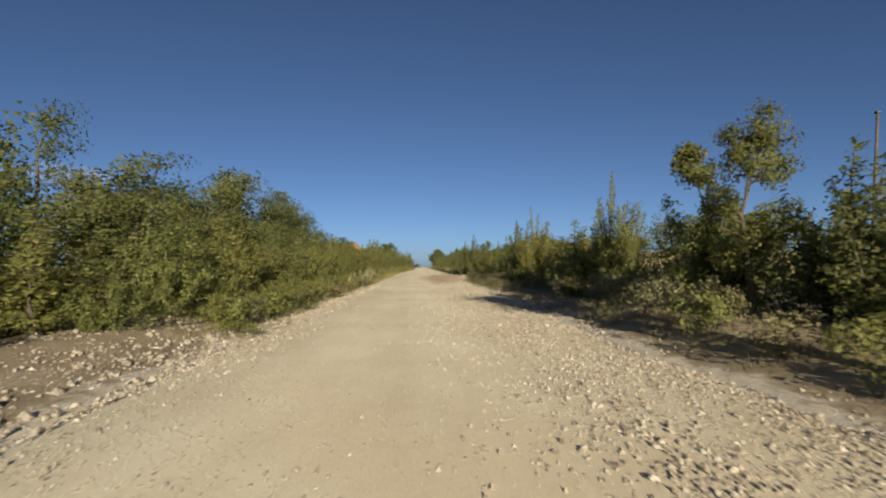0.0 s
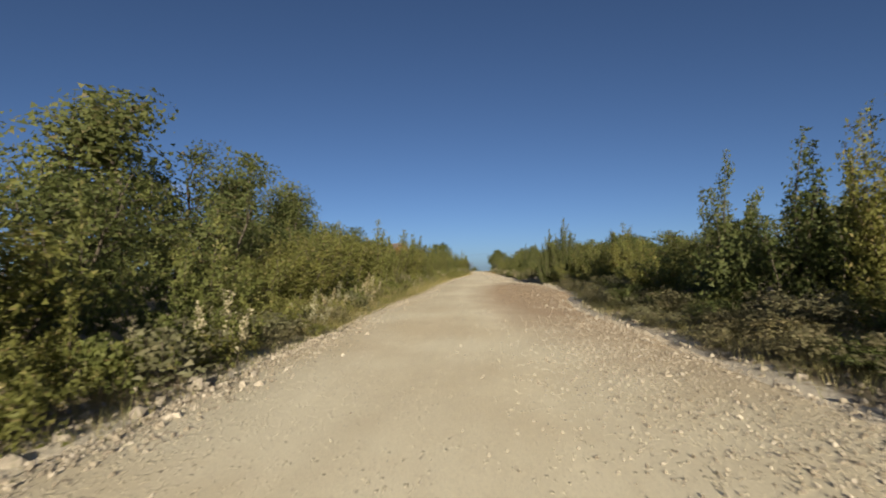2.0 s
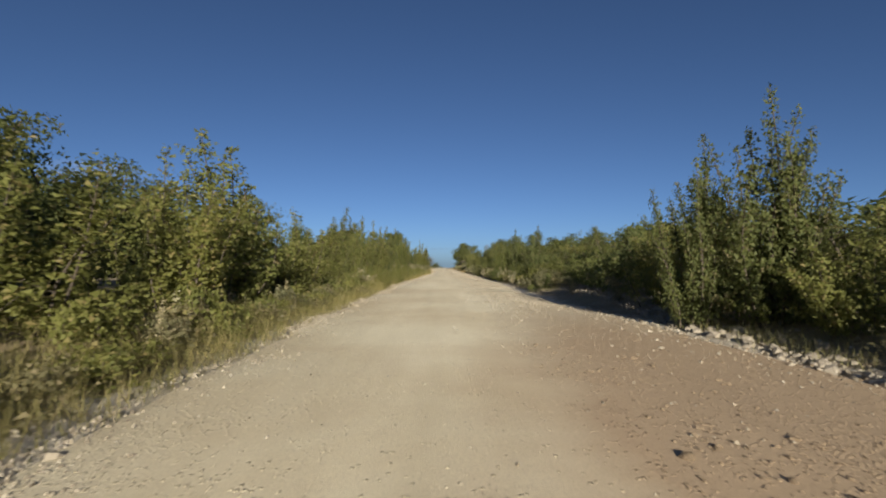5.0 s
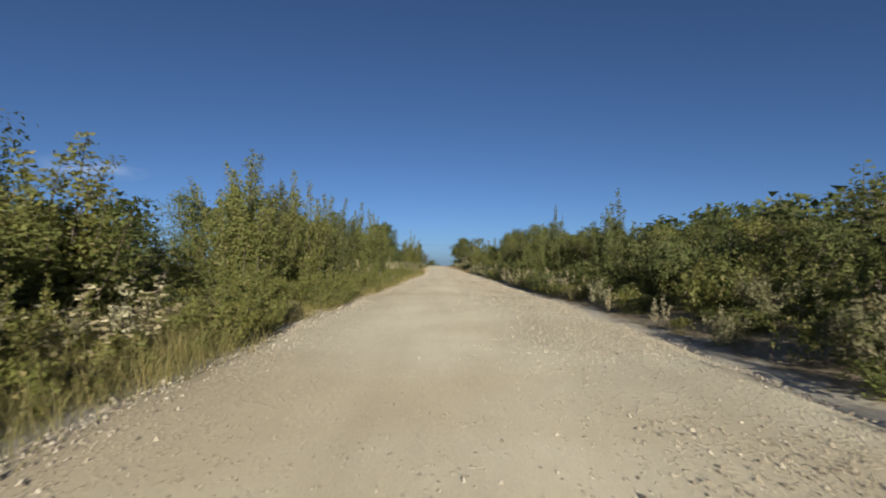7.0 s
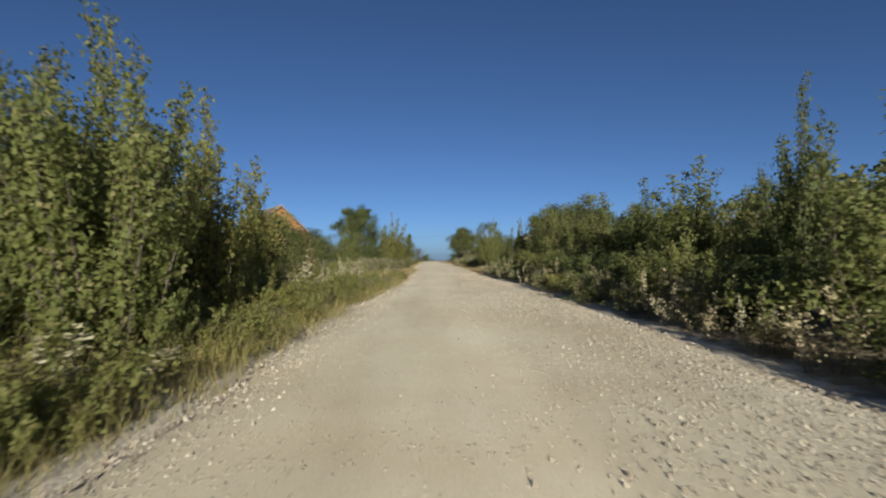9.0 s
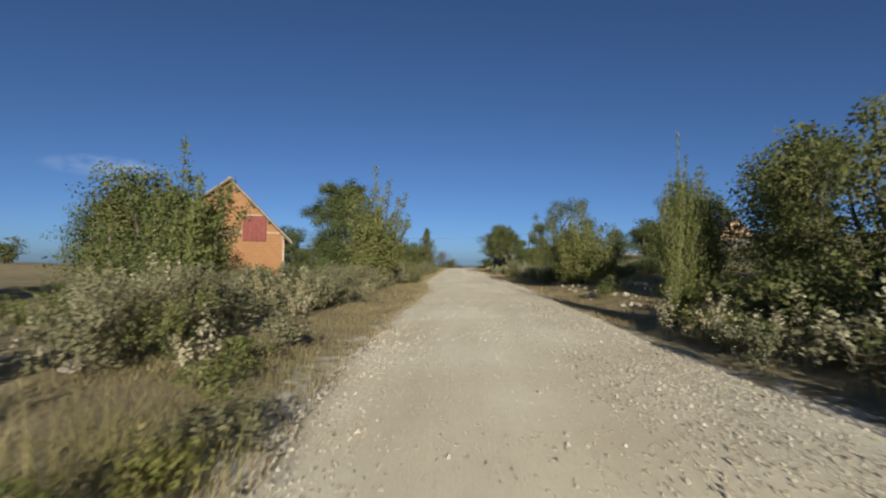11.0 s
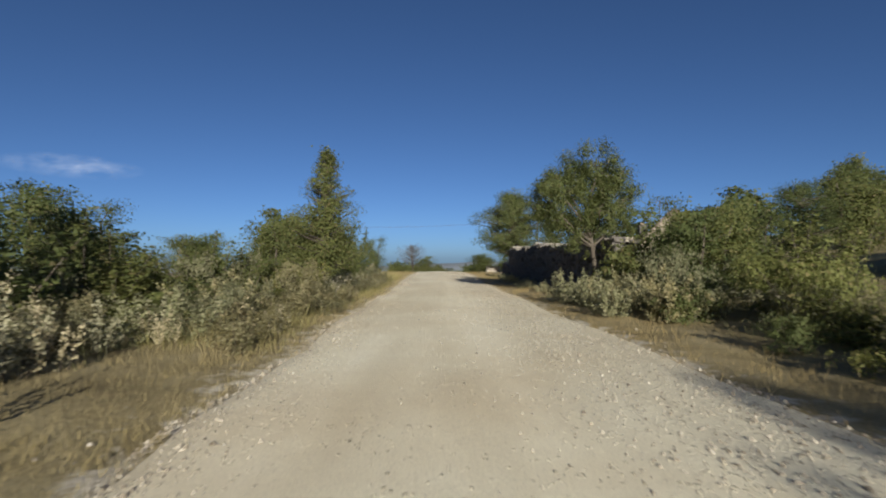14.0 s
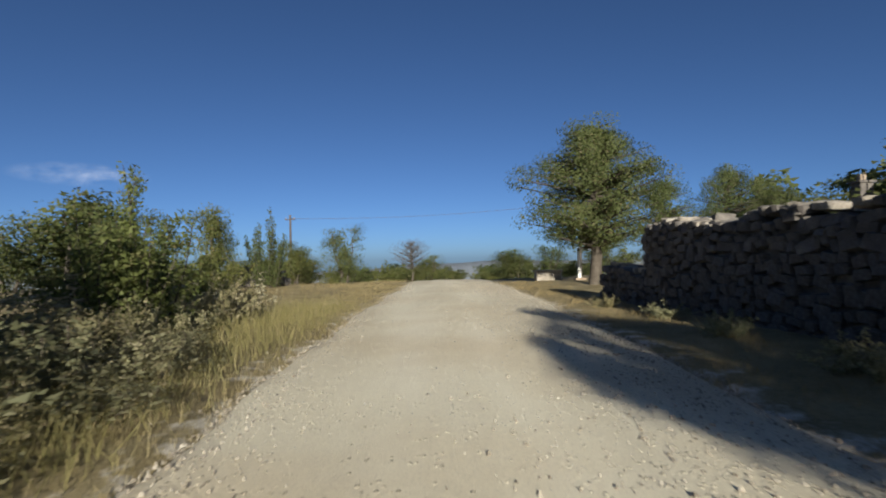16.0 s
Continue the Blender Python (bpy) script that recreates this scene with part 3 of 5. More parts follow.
KITS = {
    "oak": [plant("oak_tree", 11 + k, 3, 3.4, 1.5, 60, 84, 0.38, 0.076, LEAF_OAK, base=0.06, upright=0.35) for k in range(4)],
    "ash": [plume_bush("shrub", 31 + k, 17, 2.8, 1.0, 130, 0.19, 0.068, LEAF_OLIVE, lean=0.45, short=0.6) for k in range(4)],
    "dark": [plume_bush("shrub", 41 + k, 16, 2.8, 1.0, 130, 0.19, 0.068, LEAF_OAK, lean=0.45, short=0.6) for k in range(3)],
    "mid": [plant("shrub", 46 + k, 4, 2.8, 1.1, 38, 62, 0.36, 0.07, LEAF_OAK if k else LEAF_OLIVE, base=0.03, upright=0.8, spire=0.5, lean=0.3, shoots_each=4) for k in range(3)],
    "spray": [plume_bush("tall_shrub", 131 + k, 24, 2.8, 1.0, 165, 0.17, 0.056, LEAF_OLIVE, lean=0.6, short=0.6) for k in range(2)],
    "dense": [plume_bush("leafy_tree", 121 + k, 22, 3.2, 1.0, 190, 0.2, 0.058, LEAF_OAK, lean=0.55, short=0.7, trunk_r=0.016) for k in range(2)],
    "bush": [plume_bush("bush", 51 + k, 13, 1.5, 1.1, 150, 0.13, 0.058, LEAF_OLIVE, lean=0.6, low=0.04, short=0.45, twigs=5, trunk_r=0.008) for k in range(4)],
    "low": [plant("bush", 61 + k, 6, 1.2, 1.0, 30, 44, 0.25, 0.066, LEAF_OAK, base=0.03, upright=0.5, trunk_r=0.025, spire=0.15, inner=5) for k in range(2)],
    "grey": [plant("weed_clump", 71 + k, 5, 0.8, 0.6, 20, 20, 0.155, 0.049, LEAF_GREY, base=0.03, upright=0.8, spire=0.25, trunk_r=0.018, inner=3) for k in range(3)],
    "bramble": [plant("bramble", 76 + k, 6, 1.0, 1.1, 30, 44, 0.2, 0.05, LEAF_GREY if k < 2 else LEAF_OLIVE, base=0.03, upright=0.6, spire=0.35, trunk_r=0.015, lean=0.4, inner=4) for k in range(3)],
    "pale": [plume_bush("dusty_weed", 181 + k, 13, 0.9, 0.8, 130, 0.085, 0.05, LEAF_PALE, lean=0.7, low=0.05, short=0.55, twigs=5, trunk_r=0.006) for k in range(3)],
    "herb": [plant("herb", 85 + k, 4, 0.5, 0.42, 14, 18, 0.14, 0.048, LEAF_OLIVE if k < 2 else LEAF_GREY, base=0.03, upright=0.9, spire=0.2, trunk_r=0.014, inner=2) for k in range(3)],
    "thistle": [plume_bush("dry_thistle", 81 + k, 5 + k, 0.8, 0.4, 110, 0.06, 0.042, LEAF_STRAW, lean=0.5, low=0.3, short=0.6, twigs=3, trunk_r=0.006) for k in range(3)],
    "round": [plant("round_tree", 91, 1, 4.4, 1.9, 110, 130, 0.42, 0.066, LEAF_OAK, base=0.26, upright=0.25, shape="dome", trunk_r=0.09),
              plant("round_tree", 92, 1, 4.4, 1.9, 90, 120, 0.44, 0.07, LEAF_OAK, base=0.2, upright=0.25, shape="dome", trunk_r=0.09)],
    "yard": [plant("yard_tree", 93, 1, 4.4, 1.9, 170, 170, 0.36, 0.06, LEAF_OAK, base=0.24, upright=0.2, shape="dome", trunk_r=0.09)],
    "cone": [plant("conical_tree", 95, 1, 4.6, 1.7, 130, 150, 0.34, 0.056, LEAF_OAK, base=0.17, upright=0.3, shape="cone", trunk_r=0.06)],
    "tall": [plant("tall_tree", 97 + k, 2, 5.6, 1.7, 110, 150, 0.42, 0.065, LEAF_OAK, base=0.05, upright=0.45, shape="dome", trunk_r=0.07, lean=0.3) for k in range(1)],
    "high": [plant("roadside_tree", 99, 1, 3.8, 1.0, 44, 80, 0.26, 0.06, LEAF_OAK, base=0.74, upright=0.2, taper=0.3, trunk_r=0.04)],
    "far": [plant("distant_tree", 101 + k, 3, 3.4, 1.7, 30, 26, 0.5, 0.21, LEAF_OAK, base=0.06, upright=0.35, inner=4) for k in range(3)],
    "dead": [plant("dead_brush", 105 + k, 9, 0.9, 0.9, 60, 0, 0.15, 0.04, LEAF_STRAW, base=0.1, upright=0.35, trunk_r=0.02, inner=0, wood=DEAD_WOOD) for k in range(2)],
    "leaning": [limbed_tree("leaning_tree", 141, [(0, 0, -0.2), (-0.05, 0, 0.9), (-0.1, 0.1, 1.6), (0.1, 0.1, 2.3)],
                             [(0.5, -0.45, 0, 1.7, 0.24), (0.6, -0.75, 0.1, 2.15, 0.25), (0.65, -0.85, 0.1, 2.5, 0.2), (0.8, 0.05, 0.1, 2.35, 0.33), (0.95, -0.1, 0.2, 2.8, 0.3), (1.0, 0.3, 0.1, 2.95, 0.3), (0.9, 0.45, 0.2, 2.5, 0.34), (0.4, 0.3, 0, 1.5, 0.36), (0.3, -0.2, 0, 1.1, 0.3)], 0.06, 85, LEAF_OAK, 0.05)],
    "open": [limbed_tree("open_crowned_tree", 151, [(0.3, 0, -0.3), (0.25, 0, 0.9), (0, 0.1, 1.8), (-0.1, 0, 2.8)],
                          [(0.4, -1.35, 0, 2.25, 0.3), (0.5, -1.1, 0.3, 2.9, 0.42), (0.7, -0.5, -0.4, 3.0, 0.5), (0.9, -0.15, 0.2, 3.6, 0.5), (1.0, 0.5, -0.2, 3.75, 0.5), (0.8, 0.9, 0.4, 3.1, 0.55), (0.6, 1.3, -0.2, 2.5, 0.55), (0.4, 0.6, -0.5, 2.0, 0.5), (0.3, 1.2, 0.4, 1.6, 0.5), (0.5, 0.1, 0.6, 2.3, 0.5), (0.25, 0.4, -0.3, 1.0, 0.55), (0.3, -0.3, 0.4, 1.4, 0.45)], 0.058, 150, LEAF_OAK, 0.075)],
    "gable_side": [limbed_tree("clumped_tree", 161, [(0, 0, -0.3), (0.1, 0, 1.6), (-0.1, 0.1, 3.2), (-0.2, 0, 5.0)],
                                [(0.2, 1.0, 0.2, 1.0, 0.95), (0.2, -0.8, -0.4, 1.2, 0.95), (0.35, 1.3, -0.2, 2.0, 0.9), (0.4, -0.9, 0.5, 2.2, 0.9), (0.5, 0.6, 0.4, 2.8, 0.95), (0.5, -0.5, -0.3, 3.1, 0.9), (0.6, -1.4, -0.2, 3.9, 0.7), (0.6, 1.0, 0.2, 3.5, 0.75), (0.75, -0.7, 0.2, 4.5, 0.8), (0.8, 0.5, -0.3, 4.5, 0.75), (0.9, -0.9, 0.1, 5.2, 0.6), (1.0, 0.1, 0.2, 5.6, 0.65), (0.95, 0.4, 0.1, 5.2, 0.55), (0.3, 0.1, -0.6, 1.8, 0.95), (0.7, 0.0, -0.4, 3.9, 0.8)], 0.092, 260, LEAF_OAK, 0.11)],
    "corner": [limbed_tree("corner_tree", 171, [(0.15, 0, -0.3), (0.1, 0, 0.9), (0, 0, 1.7), (0.05, 0, 2.7)],
                            [(0.5, -1.05, 0, 2.1, 0.45), (0.55, -1.35, -0.4, 2.45, 0.48), (0.6, -1.2, -0.9, 2.7, 0.42), (0.5, -0.7, 0.5, 1.85, 0.45), (0.7, -0.8, -0.3, 2.8, 0.45), (0.8, -0.35, 0.3, 3.2, 0.5), (1.0, 0.1, -0.2, 3.45, 0.5), (0.9, 0.65, 0.2, 3.15, 0.5), (0.7, 0.95, -0.2, 2.5, 0.48), (0.5, 0.7, 0.4, 1.9, 0.5), (0.6, 0.0, 0.6, 2.4, 0.55), (0.6, 0.1, -0.6, 2.3, 0.5), (0.4, -0.25, 0, 1.75, 0.45)], 0.056, 330, LEAF_OAK, 0.085)],
    "bare": [plant("bare_tree", 109, 1, 3.6, 1.7, 130, 26, 0.24, 0.04, LEAF_TWIG, base=0.34, upright=0.7, taper=0.3, trunk_r=0.05, inner=0)],
}
LABELS = {
    "oak": ("dense green oak scrub growing behind the roadside hedge", "tree"),
    "ash": ("upright sunlit olive-green shrub with leafy vertical shoots", "shrub"),
    "dark": ("dark green upright shrub with pointed leafy shoots", "shrub"),
    "mid": ("thick green scrub behind the roadside shrubs", "shrub"),
    "spray": ("tall leafy olive-green shrub with upright sprays", "shrub"),
    "dense": ("dense dark green leafy tree growing from the verge", "tree"),
    "bush": ("low olive-green roadside bush on the verge", "bush"),
    "low": ("low dark green bush beside the gravel road", "bush"),
    "grey": ("dry grey-green weeds growing on the verge", "weeds"),
    "pale": ("pale dusty yellow-green weed bush on the verge", "weeds"),
    "herb": ("small leafy green herb at the gravel edge", "herb"),
    "thistle": ("tall dry pale thistle stalks on the verge", "thistle"),
    "round": ("round-crowned green tree on a short bare trunk", "tree"),
    "yard": ("large round-crowned green tree at the yard entrance", "tree"),
    "cone": ("conical dark green tree standing beside the road", "tree"),
    "tall": ("tall green tree with a broken uneven crown", "tree"),
    "high": ("thin young tree with a small high crown", "tree"),
    "far": ("green scrub oak standing away from the road", "tree"),
    "bramble": ("low tangled grey-green bramble on the verge", "bramble"),
    "dead": ("tangle of dead bare grey branches on the verge", "dead brush"),
    "leaning": ("leaning green tree with two ragged leafy tufts", "tree"),
    "open": ("open green tree with dark bare lower branches", "tree"),
    "gable_side": ("tall green tree of separate leafy clumps beside the brick house", "tree"),
    "corner": ("round-crowned green tree at the end of the stone wall", "tree"),
    "bare": ("leafless thin-branched tree far along the road", "tree"),
}
USED, SIZE = {}, {}
for kind, kit in KITS.items():
    for src in kit:
        co = np.array([v.co[:] for part_ in src.children for v in part_.data.vertices])
        SIZE[src.name] = (float(co[:, 2].max()), float(np.percentile(np.hypot(co[:, 0], co[:, 1]), 96)))


def grow(kind, x, y, height, radius=None):
    """One plant of a kind, rooted at x, y, with the height and crown radius given."""
    kit = KITS[kind]
    n = USED.get(kind, 0)
    USED[kind] = n + 1
    src = kit[n % len(kit)]
    tall, broad = SIZE[src.name.split(".")[0] if src.name not in SIZE else src.name]
    height += 0.03 * (2 + min(abs(x), 14)) * (height > 1.25) * float(1 - smooth_step((y - 105) / 25))
    s = height / tall
    w = radius / broad if radius else s * RNG.uniform(0.9, 1.2)
    a = RNG.uniform(0, 6.28)
    if kind in ("leaning", "open", "gable_side", "corner"):
        a = 0.0
    z = float(ground_height(x, y)) - 0.02
    ob = src if n < len(kit) else copy_thing(src, Matrix.Identity(4))
    ob.matrix_basis = Matrix.Translation((x, y, z)) @ Matrix.Rotation(a, 4, "Z") @ Matrix.Diagonal((w, w, s, 1))
    lab, cat = LABELS[kind]
    return tagged(ob, lab, cat, cat + " along the road")


def between(a, b):
    return float(RNG.uniform(a, b))


# ---- plants, first stretch, left of the road ----
for x, y, h, r in ((-12, 8, 4.2, 2.4), (-12.6, 14.8, 5.7, 2.3), (-12, 19.5, 5.0, 2.6), (-11.5, 24.5, 4.7, 2.6), (-12, 32, 7.1, 3.2), (-12.5, 36.5, 5.9, 2.8),
                   (-12, 40.5, 6.8, 2.6), (-11, 45.5, 5.2, 2.4), (-12.4, 49.5, 6.3, 2.6), (-11.5, 54.2, 4.3, 2.4), (-20, 63, 6.2, 3.2), (-14, 1, 5.5, 3)):
    grow("oak", x, y, h, r)
for y in np.arange(-3, 56, 3.0):
    grow("oak" if RNG.uniform() < 0.4 else "mid", -between(6.8, 8.4), y + between(-0.6, 0.6), between(2.3, 3.2), between(1.4, 1.9))
for y in np.arange(-2, 31, 1.7):
    grow("ash" if RNG.uniform() < 0.55 else "bush", -between(4.0, 4.7) - 1.3 * float(1 - smooth_step((y - 2) / 4)), y + between(-0.4, 0.4), between(1.35, 1.9), between(0.9, 1.2))
for y in np.arange(0.5, 31, 1.5):
    grow("bush", -between(3.0, 3.4) - 1.5 * float(1 - smooth_step((y - 3) / 4)), y + between(-0.4, 0.4), between(0.55, 0.95), between(0.6, 0.8))
for x, y, h, r in ((-3.3, 34.4, 2.55, 0.85), (-6.3, 37.5, 2.7, 1.1), (-4.3, 33, 2.3, 1.0), (-6.7, 40.2, 2.7, 1.1), (-4.3, 42.4, 2.3, 1.1), (-6.4, 43.0, 2.4, 1.0),
                   (-3.6, 44.6, 2.3, 0.8), (-4.1, 46.6, 3.0, 1.1), (-5.4, 48.8, 2.6, 1.1), (-3.7, 50.2, 2.1, 0.9), (-5.6, 31.5, 2.3, 1.0), (-5.9, 41.4, 2.5, 1.2), (-6.2, 36, 2.8, 1.2)):
    grow("ash", x, y, h, r)
for y in np.arange(31, 56, 1.6):
    grow("thistle" if RNG.uniform() < 0.2 else "herb", -between(2.9, 3.5), y + between(-0.5, 0.5), between(0.45, 0.85))

# ---- first stretch, right of the road ----
for kind, x, y, h, r in (("dark", 5.6, 3.6, 2.3, 0.9), ("ash", 5.0, 6.6, 2.4, 0.9), ("leaning", 4.95, 5.6, 3.1, 1.0), ("dark", 6.3, 5.0, 2.4, 1.0), ("spray", 5.0, 11.3, 3.1, 0.65),
                         ("ash", 4.6, 12.6, 2.0, 1.0), ("ash", 5.2, 14.4, 1.9, 1.0), ("ash", 5.0, 18.4, 2.3, 0.9), ("spray", 5.3, 22.7, 3.35, 0.75), ("dark", 4.9, 23.7, 2.6, 0.8),
                         ("dark", 5.6, 27.6, 3.05, 0.7), ("ash", 5.5, 35.4, 2.1, 0.8), ("ash", 6.0, 37.0, 2.4, 0.8), ("dark", 5.5, 38.2, 2.2, 0.7), ("ash", 6.3, 40.6, 1.7, 0.8),
                         ("ash", 5.9, 42.4, 2.0, 0.9), ("dense", 4.05, 45.9, 3.0, 0.6), ("dense", 4.8, 45.4, 3.45, 0.85), ("ash", 5.5, 50.5, 2.1, 0.9), ("ash", 4.6, 48.6, 1.5, 0.8)):
    grow(kind, x, y, h, r)
for y in np.arange(-2, 31, 1.9):
    grow("bush" if RNG.uniform() < 0.6 else "low", between(4.4, 5.2) + 1.2 * float(1 - smooth_step((y - 4) / 3)), y + between(-0.4, 0.4), between(0.9, 1.4), between(0.8, 1.1))
for y in np.arange(-2, 64, 2.6):
    grow("mid", between(6.6, 8.5), y + between(-0.6, 0.6), between(1.6, 2.1), between(1.2, 1.6))
    if RNG.uniform() < 0.55:
        grow("far", between(10.0, 14.0), y + between(-0.8, 0.8), between(1.9, 2.5), between(1.5, 2.0))
for y in np.arange(31, 66, 1.8):
    grow("bush" if RNG.uniform() < 0.5 else "low", between(5.0, 5.8), y + between(-0.4, 0.4), between(0.9, 1.5), between(0.8, 1.1))
for y in np.arange(0, 62, 2.4):
    grow("grey", between(3.6, 4.3) + (0.7 if 28 < y < 50 else 0), y + between(-0.9, 0.9), between(0.35, 0.75))

# ---- second stretch ----
for kind, x, y, h, r in (("spray", -4.0, 63.1, 3.0, 1.0), ("ash", -4.6, 59, 2.3, 1.0), ("spray", -3.6, 65.8, 3.0, 0.9), ("dark", -3.2, 66.9, 2.6, 0.7), ("dense", -5.9, 69, 4.0, 1.3), ("dense", -6.2, 72.8, 3.75, 0.95), ("dark", -4.6, 71.2, 2.2, 1.0),
                         ("spray", -2.75, 74.0, 3.0, 0.8), ("spray", -3.5, 74.9, 3.3, 1.05), ("dense", -3.9, 73.8, 3.3, 0.8), ("spray", -3.0, 76.4, 3.05, 0.8), ("oak", -5.6, 78.8, 3.3, 1.3), ("ash", -3.7, 80.6, 2.5, 0.8),
                         ("oak", -8.2, 81, 3.6, 1.5), ("ash", -4.5, 55.8, 2.0, 1.0), ("oak", -9.0, 62, 3.6, 1.6), ("oak", -9.5, 73, 3.2, 1.5),
                         ("dark", 5.7, 69.2, 3.1, 0.7), ("dark", 5.7, 77.3, 3.3, 0.6), ("ash", 6.2, 78.4, 2.6, 1.0), ("ash", 5.6, 80.5, 2.6, 1.0), ("ash", 5.7, 83.4, 2.6, 1.1), ("ash", 4.4, 74.4, 2.2, 0.8),
                         ("dark", 5.6, 86.5, 2.6, 1.1), ("ash", 5.4, 90, 2.7, 1.0), ("dark", 5.2, 93.2, 2.4, 1.0), ("ash", 6.4, 96, 2.7, 1.1)):
    grow(kind, x, y, h, r)
for y in np.arange(55, 82, 1.5):
    grow("bush" if RNG.uniform() < 0.8 else "thistle", -between(2.9, 3.5) + 0.55 * float(smooth_step((y - 60) / 20)), y + between(-0.4, 0.4), between(0.7, 1.2), between(0.55, 0.8))
for y in np.arange(56, 82, 2.0):
    grow("bush" if RNG.uniform() < 0.6 else "ash", -between(4.4, 5.6), y + between(-0.4, 0.4), between(1.2, 1.8), between(0.9, 1.2))
for y in np.arange(64, 99, 2.2):
    grow("mid", between(6.8, 8.4), y + between(-0.6, 0.6), between(1.6, 2.1), between(1.2, 1.6))
    grow("far", between(10.5, 15.0), y + between(-0.8, 0.8), between(2.2, 3.0), between(1.6, 2.2))
for y in np.arange(60, 99, 1.7):
    grow("low" if RNG.uniform() < 0.5 else "bush", between(4.5, 5.2) - 0.5 * float(smooth_step((y - 74) / 12)), y + between(-0.4, 0.4), between(0.9, 1.4), between(0.8, 1.1))
for y in np.arange(57, 98, 1.8):
    grow("thistle" if RNG.uniform() < 0.6 else "grey", between(3.3, 3.8) - 0.6 * float(smooth_step((y - 74) / 12)), y + between(-0.6, 0.6), between(0.4, 0.75))

# ---- third stretch, left ----
for kind, x, y, h, r in (("ash", -4.4, 98.0, 2.7, 0.7), ("oak", -9.2, 106, 4.0, 1.9), ("oak", -7.2, 103.5, 3.0, 1.5), ("oak", -12.5, 109, 4.6, 2.2), ("oak", -14.2, 112.5, 4.6, 2.0), ("oak", -12.7, 112.0, 3.0, 1.6), ("spray", -2.85, 106.8, 3.85, 1.15), ("ash", -3.2, 106.7, 2.9, 0.85), ("spray", -2.8, 107.2, 2.6, 0.6),
                         ("gable_side", -7.4, 124, 6.9, 2.3), ("dark", -5.4, 126, 2.6, 1.2), ("dark", -4.8, 128, 1.9, 1.0), ("cone", -2.6, 133.0, 3.85, 1.15), ("dark", -4.2, 131.0, 1.7, 0.9), ("oak", -22, 140, 5.0, 2.8),
                         ("oak", -17, 143, 4.6, 2.4), ("oak", -13, 140, 3.4, 1.8), ("oak", -28, 132, 5.2, 3.0), ("oak", -22.5, 122, 5.4, 2.6), ("oak", -10, 135, 2.9, 1.6), ("ash", -3.9, 137.3, 2.3, 0.6),
                         ("oak", -4.7, 139.2, 3.0, 1.25), ("oak", -3.8, 140.4, 2.5, 0.95), ("dense", -4.5, 139.8, 3.0, 1.0), ("dense", -3.6, 140.8, 3.2, 0.85), ("oak", -6.2, 147, 2.4, 1.2), ("oak", -7.6, 150, 2.3, 1.3), ("bush", -5.7, 150.4, 1.6, 1.0), ("oak", -9.2, 153, 2.7, 1.4), ("bush", -6.8, 154, 1.5, 1.1), ("oak", -6.5, 141, 3.3, 1.5), ("oak", -5.3, 138.4, 2.8, 1.1), ("dark", -5.6, 143.4, 2.6, 0.9), ("ash", -3.8, 144.6, 2.2, 0.75), ("dark", -4.8, 146.6, 2.6, 0.7),
                         ("oak", -8.4, 157.5, 3.2, 1.1), ("dark", -7.3, 160, 3.4, 0.8), ("oak", -5.7, 168.5, 3.6, 1.4), ("bare", -3.0, 188, 4.4, 2.2), ("oak", -1.2, 186, 2.6, 1.5), ("oak", -9.5, 172, 3.0, 1.5),
                         ("oak", -14, 152, 2.6, 1.6), ("oak", -18, 160, 3.2, 2.0), ("oak", -25, 175, 4.0, 3.0)):
    grow(kind, x, y, h, r)
for y in np.arange(83, 105, 1.0):
    grow("bramble" if RNG.uniform() < 0.15 else "thistle" if RNG.uniform() < 0.55 else "grey", float(edge_left(y)) - between(1.1, 2.2), y + between(-0.5, 0.5), between(0.35, 0.95))
    if RNG.uniform() < 0.7:
        grow("bramble" if RNG.uniform() < 0.5 else "bush", -between(3.8, 7.0), y + between(-0.5, 0.5), between(0.4, 0.8), between(0.6, 0.9))
for y in np.arange(107.8, 127, 0.9):
    grow("bramble" if RNG.uniform() < 0.15 else "thistle" if RNG.uniform() < 0.55 else "grey", float(edge_left(y)) - between(0.8, 2.2) - 0.8 * float(smooth_step((y - 115) / 3)), y + between(-0.5, 0.5), between(0.4, 1.0))
    if RNG.uniform() < 0.75:
        grow("low" if RNG.uniform() < 0.25 else "bramble", -between(3.6, 7.2), y + between(-0.5, 0.5), between(0.5, 0.9), between(0.7, 1.0))
for y in np.arange(109, 134, 4.0):
    grow("low", -between(8.5, 11.0), y, between(0.9, 1.4))
for y in np.arange(134, 143, 1.0):
    grow("pale" if RNG.uniform() < 0.7 else "grey", -between(2.2, 3.4), y + between(-0.4, 0.4), between(0.5, 0.85), between(0.5, 0.75))
for x, y, h in ((-2.6, 133.1, 0.75), (-2.9, 136.0, 0.8), (-3.5, 138.6, 1.2), (-4.2, 143.5, 0.8)):
    grow("dead", x, y, h, between(0.7, 0.9))

